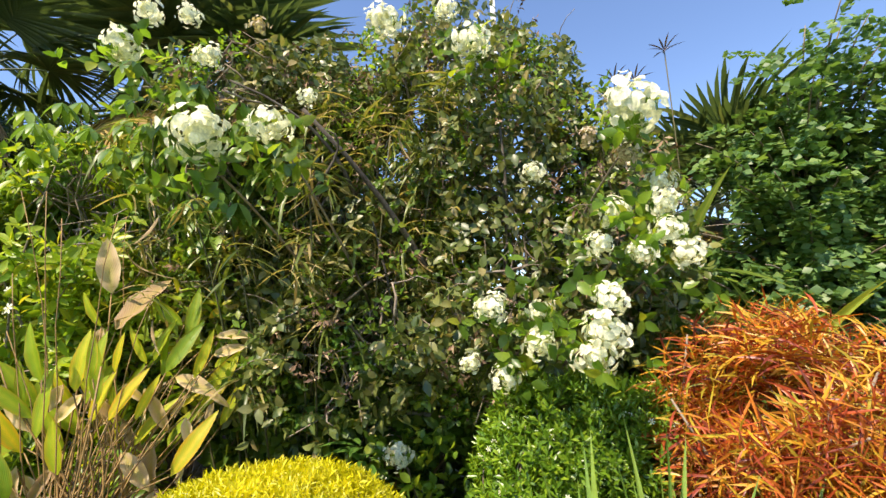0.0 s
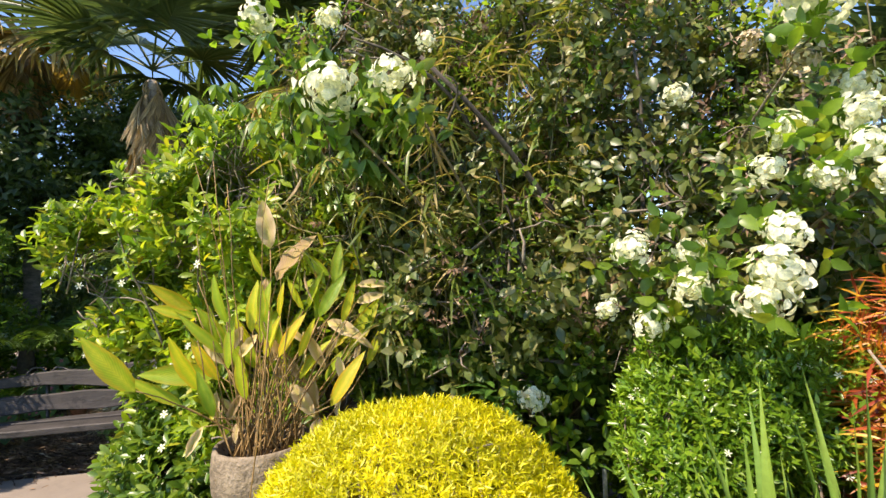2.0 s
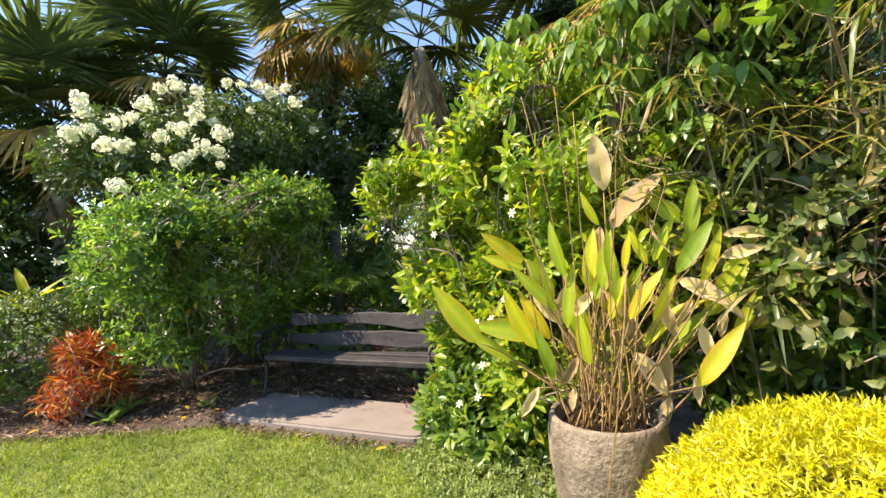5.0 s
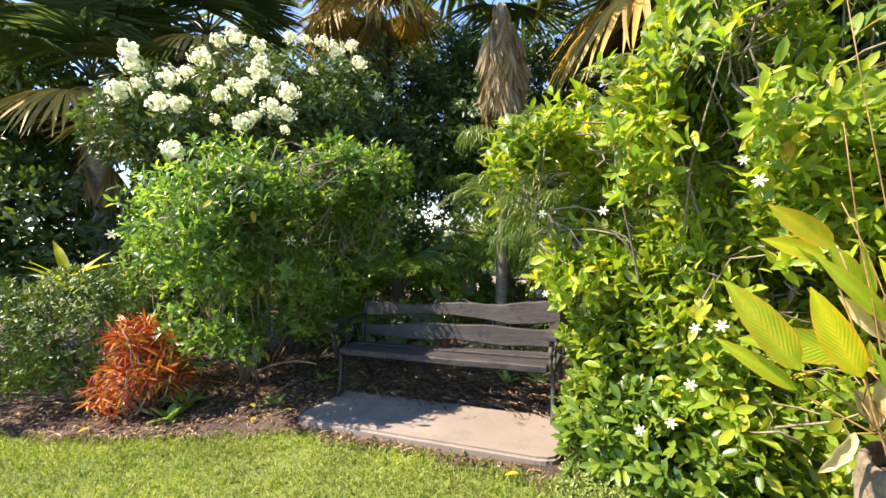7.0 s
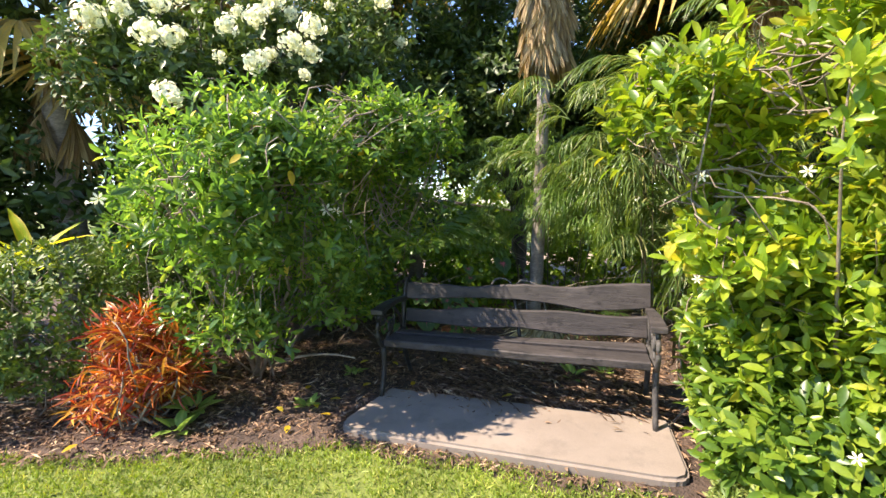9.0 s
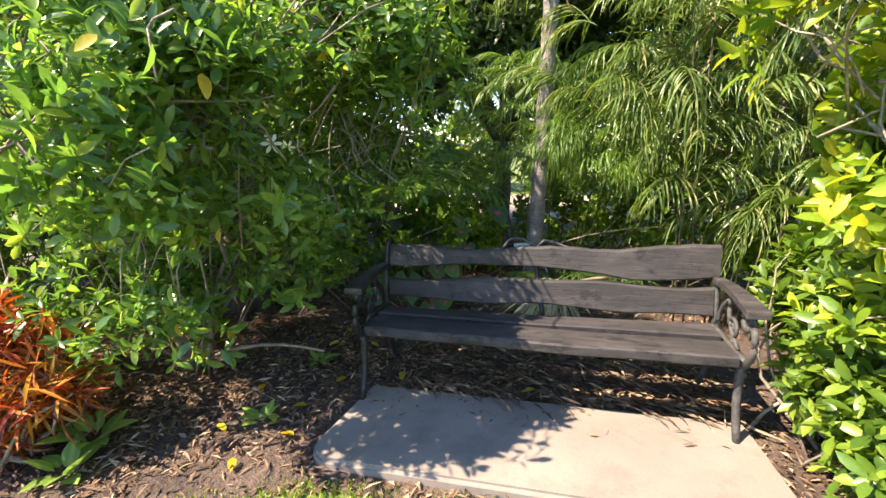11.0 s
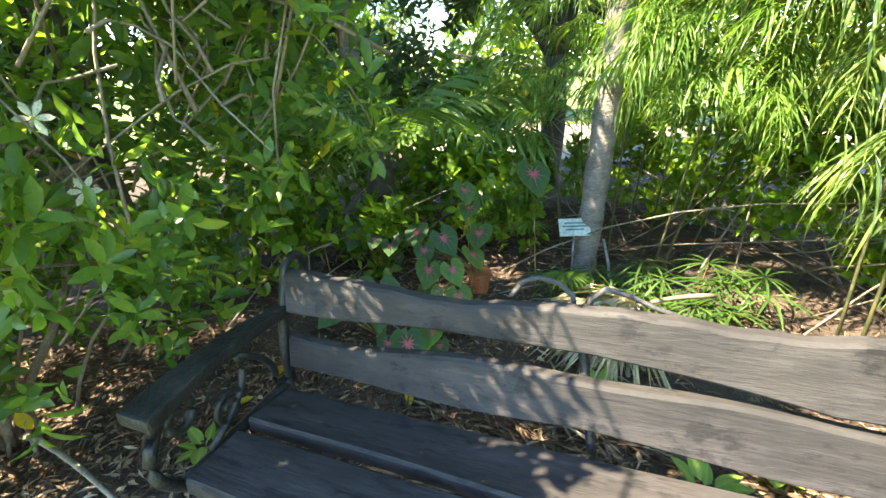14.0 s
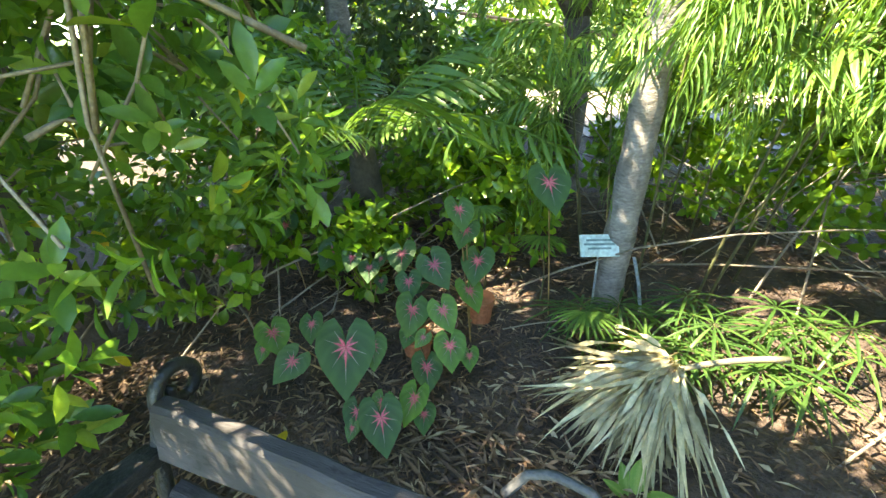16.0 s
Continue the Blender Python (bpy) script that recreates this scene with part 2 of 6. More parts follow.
M_INK = surf("label_ink", (0.12, 0.2, 0.2), (0.2, 0.28, 0.28), 40, 0.6, 0.1)
M_STAKE = surf("galvanised_stake", (0.35, 0.37, 0.38), (0.5, 0.52, 0.53), 30, 0.5, 0.2)
M_CLAY = surf("terracotta", (0.32, 0.1, 0.045), (0.48, 0.18, 0.085), 12, 0.85, 0.3)
M_CANE_SEED = surf("seed_head_brown", (0.16, 0.08, 0.06), (0.34, 0.2, 0.15), 20, 0.8, 0.2)
M_PIPE = surf("white_pipe", (0.6, 0.6, 0.56), (0.75, 0.74, 0.7), 20, 0.5, 0.1)


def bench_wood():
    m, t, bsdf, out = nodes_of("weathered_wood")
    grain = noise_tex(t, 5, 7, 0.72, (0.7, 2.6, 2.6))
    crack = noise_tex(t, 20, 6, 0.7, (0.35, 3.2, 3.2))
    patchy = noise_tex(t, 3.2, 5, 0.65, (1, 2.0, 2.0))
    rot = noise_tex(t, 11, 6, 0.75, (0.7, 2.2, 1.0))
    col = ramp(t, grain, [(0.3, (0.024, 0.021, 0.0208)), (0.52, (0.041, 0.0355, 0.035)), (0.75, (0.074, 0.0655, 0.064))])
    col = blend(t, "MULTIPLY", 0.9, col, ramp(t, patchy, [(0.33, (0.55, 0.54, 0.55)), (0.62, (1.2, 1.15, 1.12))]))
    col = blend(t, "MULTIPLY", 0.6, col, ramp(t, crack, [(0.3, (0.35, 0.33, 0.32)), (0.4, (1, 1, 1))]))
    col = blend(t, "MULTIPLY", 0.85, col, ramp(t, rot, [(0.39, (0.25, 0.25, 0.27)), (0.46, (1, 1, 1))]))
    t.links.new(col, bsdf.inputs["Base Color"])
    bsdf.inputs["Roughness"].default_value = 0.72
    bumped(t, bsdf, crack, 0.7, 0.006)
    return m


M_WOOD = bench_wood()


def weathered_concrete():
    m, t, bsdf, out = nodes_of("concrete")
    wide = noise_tex(t, 1.6, 5, 0.6)
    grit = noise_tex(t, 160, 3, 0.7)
    stain = noise_tex(t, 6, 6, 0.7)
    col = ramp(t, wide, [(0.3, (0.2, 0.163, 0.134)), (0.7, (0.275, 0.23, 0.192))])
    col = blend(t, "MULTIPLY", 0.5, col, ramp(t, grit, [(0.3, (0.72, 0.71, 0.7)), (0.7, (1.12, 1.12, 1.12))]))
    col = blend(t, "MULTIPLY", 0.6, col, ramp(t, stain, [(0.32, (0.66, 0.66, 0.66)), (0.5, (1, 1, 1))]))
    t.links.new(col, bsdf.inputs["Base Color"])
    bsdf.inputs["Roughness"].default_value = 0.88
    bumped(t, bsdf, grit, 0.35, 0.002)
    return m


M_SLAB = weathered_concrete()


# ---- geometry tools ----
rng = np.random.default_rng(7)


def unit(a):
    return a / np.maximum(np.linalg.norm(a, axis=-1, keepdims=True), 1e-9)


class Geo:
    """Collects triangles and makes one mesh of them."""

    def __init__(self):
        self.v, self.t, self.n, self.uv = [], [], 0, []

    def add(self, v, t, uv=None):
        v = np.asarray(v, float).reshape(-1, 3)
        self.v.append(v)
        self.t.append(np.asarray(t, int).reshape(-1, 3) + self.n)
        self.uv.append(np.zeros((len(v), 2)) if uv is None else uv)
        self.n += len(v)
        return self

    def mesh(self, name, smooth=True, chart=False):
        v, t = np.concatenate(self.v), np.concatenate(self.t)
        me = bpy.data.meshes.new(name)
        me.vertices.add(len(v))
        me.vertices.foreach_set("co", v.astype(np.float32).ravel())
        me.loops.add(t.size)
        me.loops.foreach_set("vertex_index", t.astype(np.int32).ravel())
        me.polygons.add(len(t))
        me.polygons.foreach_set("loop_start", np.arange(0, t.size, 3, dtype=np.int32))
        me.polygons.foreach_set("use_smooth", np.full(len(t), smooth))
        if chart:
            layer = me.uv_layers.new(name="UVMap")
            layer.data.foreach_set("uv", np.concatenate(self.uv)[t.ravel()].astype(np.float32).ravel())
        me.update(calc_edges=True)
        me.validate()
        return me


def blade(m, width, fold=0.25, curl=0.15, peak=0.45, wave=0.0):
    """A unit leaf along x: rows of left edge, midrib, right edge. Gives points, triangles and chart."""
    a, b = peak * 1.7, (1 - peak) * 1.7
    top = peak ** a * (1 - peak) ** b
    pts, uv = [(0, 0, 0)], [(0, 0)]
    for i in range(1, m + 1):
        x = i / (m + 1)
        w = width / 2 * x ** a * (1 - x) ** b / top
        z = -curl * x * x
        f = wave * math.sin(x * 17)
        pts += [(x, w, z + fold * w + f), (x, 0, z), (x, -w, z + fold * w - f)]
        uv += [(x, 1), (x, 0), (x, -1)]
    pts.append((1, 0, -curl))
    uv.append((1, 0))
    tri = [(0, 2, 1), (0, 3, 2)]
    for i in range(m - 1):
        l, c, r = 1 + 3 * i, 2 + 3 * i, 3 + 3 * i
        tri += [(l, c, c + 3), (l, c + 3, l + 3), (c, r, r + 3), (c, r + 3, c + 3)]
    l = 1 + 3 * (m - 1)
    e = len(pts) - 1
    tri += [(l, l + 1, e), (l + 1, l + 2, e)]
    return np.array(pts, float), np.array(tri), np.array(uv, float)


def place(g, tmpl, P, D, N, S, W=None):
    """Sets a leaf at each place P, along D, facing N, of length S."""
    tv, tt = tmpl[0], tmpl[1]
    P, D = np.asarray(P, float), unit(np.asarray(D, float))
    Y = unit(np.cross(N, D))
    Z = np.cross(D, Y)
    S = np.broadcast_to(S, (len(P),))[:, None, None]
    W = np.broadcast_to(1.0 if W is None else W, (len(P),))[:, None, None]
    v = P[:, None] + S * (tv[None, :, :1] * D[:, None] + tv[None, :, 1:2] * W * Y[:, None] + tv[None, :, 2:] * Z[:, None])
    t = tt[None] + (np.arange(len(P)) * len(tv))[:, None, None]
    g.add(v, t, np.tile(tmpl[2], (len(P), 1)))


def tube(g, pts, r0, r1, sides=5):
    pts = np.asarray(pts, float)
    d = unit(np.gradient(pts, axis=0))
    ref = np.array([0.3, 0.9, 0.2]) if abs(d[0, 2]) > 0.8 else np.array([0.0, 0.0, 1.0])
    u = unit(np.cross(d, ref))
    w = np.cross(d, u)
    r = np.linspace(r0, r1, len(pts)) if np.isscalar(r0) else np.asarray(r0)
    a = np.arange(sides) * 2 * np.pi / sides
    ring = pts[:, None] + r[:, None, None] * (np.cos(a)[None, :, None] * u[:, None] + np.sin(a)[None, :, None] * w[:, None])
    v = np.concatenate([ring.reshape(-1, 3), pts[:1], pts[-1:]])
    k, t = len(pts), []
    for i in range(k - 1):
        for j in range(sides):
            q, e = i * sides + j, i * sides + (j + 1) % sides
            t += [(q, e, e + sides), (q, e + sides, q + sides)]
    for j in range(sides):
        t += [(k * sides, (j + 1) % sides, j), (k * sides + 1, (k - 1) * sides + j, (k - 1) * sides + (j + 1) % sides)]
    g.add(v, t)


def arc(a, b, sag=0.0, side=(0, 0, 0), n=7):
    """A bowed line from a to b."""
    s = np.linspace(0, 1, n)[:, None]
    a, b = np.asarray(a, float), np.asarray(b, float)
    return a + (b - a) * s + (np.array([0, 0, sag]) + np.asarray(side, float)) * 4 * s * (1 - s)


def lump(P, freq, seed):
    r = np.random.default_rng(seed)
    k = unit(r.normal(size=(6, 3))) * freq * r.uniform(0.6, 1.6, (6, 1))
    return np.sin(P @ k.T + r.uniform(0, 6.28, 6)).mean(axis=1)


def crown(lobes, n, shell=0.35, floor=-0.9, rough=0.18, seed=1, hole=-0.45):
    """Shoot tips near the skin of a union of ellipsoids, with uneven outline and gaps."""
    L = np.array(lobes, float)
    c, r = L[:, :3], L[:, 3:]
    area = (r[:, 0] * r[:, 1] + r[:, 1] * r[:, 2] + r[:, 0] * r[:, 2])
    i = rng.choice(len(L), n * 2, p=area / area.sum())
    d = unit(rng.normal(size=(n * 2, 3)))
    k = 1 - shell * rng.random(n * 2) ** 1.5
    P = c[i] + r[i] * d * k[:, None]
    q = lump(P, 4.5, seed)
    P = c[i] + r[i] * d * (k * (1 + rough * 1.6 * q))[:, None]
    keep = (d[:, 2] > floor) & (lump(P, 9, seed + 5) > hole) & (P[:, 2] > 0.06)
    for j in range(len(L)):
        inside = np.linalg.norm((P - c[j]) / r[j], axis=1) < 0.55
        keep &= ~inside | (i == j)
    N = unit(d / r[i])
    return P[keep][:n], N[keep][:n]


def rosettes(g, tmpl, P, N, count, length, spread=1.0, up=0.5, wild=0.35, vary=0.3, sag=0.0):
    """Whorls of leaves at shoot tips."""
    n = len(P)
    A = unit(N + np.array([0, 0, up]) + rng.normal(size=(n, 3)) * wild)
    U = unit(np.cross(A, rng.normal(size=(n, 3))))
    V = np.cross(A, U)
    for j in range(count):
        ang = j * 2.4 + rng.random(n) * 0.9
        tilt = spread * (0.55 + 0.6 * j / max(count - 1, 1)) + rng.normal(size=n) * 0.15
        R = U * np.cos(ang)[:, None] + V * np.sin(ang)[:, None]
        D = A * np.cos(tilt)[:, None] + R * np.sin(tilt)[:, None]
        D = unit(D - np.array([0, 0, sag]))
        F = A * np.sin(tilt)[:, None] - R * np.cos(tilt)[:, None] + rng.normal(size=(n, 3)) * 0.15
        place(g, tmpl, P - A * (0.012 * j * length / 0.07), D, F, length * rng.uniform(1 - vary, 1 + vary, n))


def twigs(g, base, P, count, r0=0.014, r1=0.003, spreadr=0.12, bow=0.15):
    pick = rng.choice(len(P), min(count, len(P)), replace=False)
    for k in pick:
        b = np.array(base) + rng.normal(size=3) * (spreadr, spreadr, 0)
        tube(g, arc(b, P[k], rng.uniform(-0.05, bow), rng.normal(size=3) * 0.1, 7) + rng.normal(size=(7, 3)) * 0.012, r0 * rng.uniform(0.6, 1.3), r1, 5)


def inner_twigs(g, lobes, P, count, r0=0.009, r1=0.003):
    L = np.array(lobes, float)[:, :3]
    for k in rng.choice(len(P), min(count, len(P)), replace=False):
        c = L[np.argmin(np.linalg.norm(L - P[k], axis=1))] + rng.normal(size=3) * 0.15
        tube(g, arc(c, P[k], 0.04, rng.normal(size=3) * 0.07, 6) + rng.normal(size=(6, 3)) * 0.015, r0 * rng.uniform(0.5, 1.3), r1, 4)


def thing(name, at, label, category, group="", kind="", rz=0.0):
    ob = new(name)
    ob.empty_display_size = 0.1
    ob.matrix_basis = pose(at[0], at[1], at[2], 0, 0, rz)
    return tagged(ob, label, category, group, kind)


def world_of(ob):
    return (world_of(ob.parent) @ ob.matrix_parent_inverse @ ob.matrix_basis) if ob.parent else ob.matrix_basis


JOINED = ("veining", "foliage", "branchwork", "stemwork", "crown", "shoot_foliage")


def part(name, me, material, parent, label="", at=None, local=False):
    """One mesh as a part of a thing; its points are given in the world, or in the thing's own space."""
    if material and not me.materials:
        me.materials.append(material)
    ob = new(name, me)
    if at is not None:
        ob.matrix_basis = at
    ob.parent = parent
    if not local:
        ob.matrix_parent_inverse = world_of(parent).inverted()
    if label:
        ob["label"] = label
    if name in JOINED:
        ob["kind"] = "stuff"
    return ob


def single(name, me, material, label, category, kind="", group=""):
    me.materials.append(material)
    return tagged(new(name, me), label, category, group, kind)


def frame_of(p, d, n, s=1.0):
    """A pose at p with x along d and z near n."""
    d = Vector(d).normalized()
    y = Vector(n).cross(d).normalized()
    z = d.cross(y)
    m = Matrix((d, y, z)).transposed().to_4x4()
    return Matrix.Translation(Vector(p)) @ m @ Matrix.Scale(s, 4)


LEAF_WIDE = blade(2, 0.58, 0.3, 0.22)
LEAF_SMALL = blade(1, 0.4, 0.4, 0.1)
NARROW = blade(1, 0.2, 0.4, 0.25)
STRAP = blade(7, 0.075, 0.5, 0.75, 0.4, 0.02)
OVATE = blade(4, 0.5, 0.25, 0.12, 0.4)
OBOVATE = blade(3, 0.37, 0.4, 0.2, 0.57)
LEAF_TINY = blade(1, 0.58, 0.3, 0.2)
LANCE = blade(6, 0.2, 0.35, 0.25, 0.4, 0.012)


def box_np(g, lo, hi):
    x0, y0, z0 = lo
    x1, y1, z1 = hi
    v = [(x, y, z) for x in (x0, x1) for y in (y0, y1) for z in (z0, z1)]
    t = [(0, 1, 3), (0, 3, 2), (4, 6, 7), (4, 7, 5), (0, 4, 5), (0, 5, 1), (2, 3, 7), (2, 7, 6), (0, 2, 6), (0, 6, 4), (1, 5, 7), (1, 7, 3)]
    g.add(v, t)


# ---- ground ----
EDGE = [(-14, -3.5), (-6.6, 0.08), (-6.15, 0.28), (-5.7, 0.69), (-5.26, 1.1), (-4.9, 1.5), (-4.0, 1.9), (-3.1, 2.22), (-2.5, 1.97), (-2.0, 1.7), (-1.4, 1.2), (-1.0, 0.85), (0, 0.75), (1.5, 0.7), (9, -1.5)]
EX, EY = np.array(EDGE, float).T


def sheet(xs, ys):
    g = Geo()
    X, Y = np.meshgrid(xs, ys)
    return X, Y, g


def grid_tris(nx, ny):
    q = (np.arange(ny - 1)[:, None] * nx + np.arange(nx - 1)[None]).ravel()
    return np.concatenate([np.stack([q, q + 1, q + nx + 1], 1), np.stack([q, q + nx + 1, q + nx], 1)])


far = np.array([-260, -120, -60, -30, -18])
gx = np.concatenate([far, np.linspace(-14, 8, 60), -far[::-1]])
gy = np.concatenate([far, np.linspace(-10, 14, 60), -far[::-1]])
X, Y, g = sheet(gx, gy)
Z = 0.012 * np.sin(X * 1.7 + 0.4) * np.cos(Y * 1.3)
g.add(np.stack([X, Y, Z - 0.012], -1), grid_tris(len(gx), len(gy)))
single("ground", g.mesh("ground"), M_LAWN, "mown green lawn on level ground", "lawn", "structure")

bx, bs = np.linspace(-13, 8, 210), np.concatenate([[0], np.linspace(0.05, 3.2, 52), np.linspace(3.4, 9, 18)])
X, S, g = sheet(bx, bs)
ragged = 0.05 * np.sin(X * 9) + 0.03 * np.sin(X * 23 + 1)
Y = np.interp(X, EX, EY) + ragged * np.exp(-S * 3) + S
rough_z = lump(np.stack([X.ravel(), Y.ravel(), X.ravel() * 0], 1), 11, 3).reshape(X.shape)
Z = 0.03 * np.clip(S / 0.12, 0, 1) - 0.012 + 0.022 * rough_z * np.clip(S / 0.2, 0, 1)
g.add(np.stack([X, Y, Z], -1), grid_tris(len(bx), len(bs)))
single("soil_bed", g.mesh("soil_bed"), M_SOIL, "dark mulched planting bed along the lawn", "garden bed", "structure")

g = Geo()
px = np.linspace(-16, 0, 40)
X, S, _ = sheet(px, np.linspace(0, 3.6, 6))
Y = 7.2 + 0.28 * (X + 9) + S
g.add(np.stack([X, Y, 0.05 + 0.01 * np.sin(X * 3)], -1), grid_tris(40, 6))
single("path", g.mesh("path"), M_PATH, "broad pale pinkish gravel path behind the planting", "path", "structure")

# ---- slab ----
U2, N2 = np.array([0.930, 0.3665]), np.array([-0.3665, 0.930])


def slab():
    bm = bmesh.new()
    # front edge chamfered at one corner, in its own axes
    out = [(0.0, 0.12), (0.03, 0.04), (0.1, 0.0), (1.86, 0.0), (1.93, 0.015), (1.975, 0.05), (1.99, 0.11), (1.97, 0.66), (0.08, 0.64)]
    top = [bm.verts.new((x, y, 0)) for x, y in out]
    f = bm.faces.new(top)
    ext = bmesh.ops.extrude_face_region(bm, geom=[f])
    for v in ext["geom"]:
        if isinstance(v, bmesh.types.BMVert):
            v.co.z += 0.105
    bmesh.ops.recalc_face_normals(bm, faces=bm.faces)
    bmesh.ops.bevel(bm, geom=[e for e in bm.edges], offset=0.018, segments=3, affect="EDGES")
    bmesh.ops.triangulate(bm, faces=bm.faces)
    bmesh.ops.subdivide_edges(bm, edges=[e for e in bm.edges if e.calc_length() > 0.25], cuts=3)
    me = bpy.data.meshes.new("concrete_slab")
    bm.to_mesh(me)
    bm.free()
    ob = single("concrete_slab", me, M_SLAB, "weathered pinkish concrete slab in front of the bench", "slab")
    ob.matrix_basis = pose(-4.93, 1.66, -0.035, 0, 0, 21.3)


slab()

# ---- bench ----
bench = thing("bench", (-5.0, 2.15, 0.06), "weathered brown wooden bench with black cast-iron ends", "bench", rz=21.5)


def board(length, nx, section, drop=lambda x: (0, 0)):
    """A sawn plank along x with a live edge; section(x) gives y0, y1, z0, z1."""
    g = Geo()
    xs = np.linspace(0, length, nx)
    v = []
    for x in xs:
        y0, y1, z0, z1, lean, *tip = section(x)
        b = 0.008
        prof = [(y0 + b, z0), (y1 - b, z0), (y1, z0 + b), (y1, z1 - b), (y1 - b, z1), (y0 + b, z1), (y0, z1 - b), (y0, z0 + b)]
        v += [(x, y + lean * (z - z0), z - (tip[0] * (y - y0) if tip else 0)) for y, z in prof]
    t, k = [], 8
    for i in range(nx - 1):
        for j in range(k):
            a, c = i * k + j, i * k + (j + 1) % k
            t += [(a, a + k, c + k), (a, c + k, c)]
    for j in range(1, k - 1):
        t += [(0, j, j + 1), ((nx - 1) * k, (nx - 1) * k + j + 1, (nx - 1) * k + j)]
    g.add(v, t)
    return g.mesh("board", smooth=False)


def wavy(x, s):
    return 0.012 * math.sin(x * 3.4 + s) + 0.006 * math.sin(x * 9 + s * 2)


BL = 1.73
AT = (0.0, 0.5 * BL, 0.78 * BL, BL + 0.04)


def edge(x, *zs):
    return float(np.interp(x, AT, zs))


part("seat_board", board(BL, 40, lambda x: (0.0 + wavy(x, 1) * 0.9, 0.185 + wavy(x, 0.4) * 0.5, 0.37, 0.422, 0, 0.03)), M_WOOD, bench, local=True)
part("seat_board", board(BL, 40, lambda x: (0.22 + wavy(x, 2) * 0.5, 0.4, 0.37, 0.424, 0, edge(x, 0.2, 0.15, 0.1, 0.03))), M_WOOD, bench, local=True)
part("back_board", board(BL + 0.02, 60, lambda x: (0.415, 0.455, edge(x, 0.45, 0.455, 0.425, 0.435) + wavy(x, 3) * 0.9, edge(x, 0.565, 0.575, 0.575, 0.605) + wavy(x, 4.6) * 1.3, 0.18)), M_WOOD, bench, "dark weathered back board with a live edge", local=True)
part("back_board", board(BL + 0.04, 60, lambda x: (0.443, 0.485, edge(x, 0.64, 0.655, 0.61, 0.65) + wavy(x, 5) * 0.8, edge(x, 0.752, 0.765, 0.755, 0.802) + wavy(x, 3.2) * 1.2 + 0.004 * math.sin(x * 31) * math.sin(x * 13), 0.18)), M_WOOD, bench, "cracked top back board with a live edge", local=True)


def spiral(cx, cz, r0, r1, turns, start, y, n=26, flip=1):
    a = np.linspace(0, turns * 2 * np.pi, n)
    r = np.linspace(r0, r1, n)
    return np.stack([np.full(n, 0.0), y + 0 * a + cx + r * np.cos(start + flip * a), cz + r * np.sin(start + flip * a)], 1)


def bench_end(x, worn):
    mat = M_IRON_WORN if worn else M_IRON
    look_ = "weathered cast-iron bench end" if worn else "black cast-iron bench end"
    g = Geo()
    sh = np.array([x, 0, 0])
    tube(g, arc((x, 0.06, 0.36), (x, 0.0, 0.0), 0, (0, 0.03, 0)), 0.02, 0.017, 8)
    leg = part("front_leg", g.mesh("front_leg"), mat, bench, look_, local=True)
    g = Geo()
    tube(g, arc((x, -0.05, 0.008), (x, 0.09, 0.008), 0.006), 0.016, 0.016, 6)
    part("foot", g.mesh("foot"), mat, leg)
    g = Geo()
    tube(g, arc((x, 0.42, 0.4), (x, 0.55, 0.0), 0, (0, -0.03, 0)), 0.02, 0.017, 8)
    part("rear_leg", g.mesh("rear_leg"), mat, bench, local=True)
    g = Geo()
    tube(g, np.concatenate([arc((x, 0.44, 0.38), (x, 0.495, 0.71), 0, (0, -0.02, 0), 10), spiral(0.55, 0.725, 0.055, 0.02, 1.1, np.pi, 0, 20, -1) + sh]), 0.017, 0.012, 8)
    part("back_post", g.mesh("back_post"), mat, bench, local=True)
    g = Geo()
    tube(g, arc((x, 0.02, 0.38), (x, 0.44, 0.385), 0), 0.018, 0.018, 8)
    part("seat_rail", g.mesh("seat_rail"), mat, bench, local=True)
    g = Geo()
    tube(g, np.concatenate([arc((x, 0.05, 0.36), (x, 0.0, 0.56), 0, (0, -0.05, 0), 8), spiral(0.06, 0.56, 0.06, 0.015, 1.4, np.pi, 0, 22, -1) + sh]), 0.016, 0.011, 8)
    part("arm_scroll", g.mesh("arm_scroll"), mat, bench, local=True)
    g = Geo()
    tube(g, np.concatenate([arc((x, 0.12, 0.4), (x, 0.26, 0.6), 0, (0, 0.06, 0), 8), arc((x, 0.26, 0.6), (x, 0.38, 0.42), 0, (0, 0.04, 0), 8)]), 0.011, 0.011, 6)
    tube(g, spiral(0.2, 0.47, 0.055, 0.012, 1.5, 0, 0, 22) + sh, 0.01, 0.008, 6)
    part("scroll_panel", g.mesh("scroll_panel"), mat, bench, local=True)
    bm = bmesh.new()
    bmesh.ops.create_cube(bm, size=1)
    bmesh.ops.subdivide_edges(bm, edges=[e for e in bm.edges if abs(e.verts[0].co.y - e.verts[1].co.y) > 0.5], cuts=6)
    for v in bm.verts:
        s = v.co.y + 0.5
        v.co.x *= 0.05 + 0.045 * (1 - s) ** 1.3
        v.co.z = v.co.z * 0.035 + 0.02 * math.sin(s * 3.1)
        v.co.y = -0.03 + 0.5 * s
    bmesh.ops.bevel(bm, geom=list(bm.edges), offset=0.006, segments=2, affect="EDGES", profile=0.6)
    me = bpy.data.meshes.new("armrest")
    bm.to_mesh(me)
    bm.free()
    part("armrest", me, M_WOOD if worn else M_IRON, bench, "smooth worn wooden armrest" if worn else "dark armrest", at=pose(x, 0, 0.625), local=True)


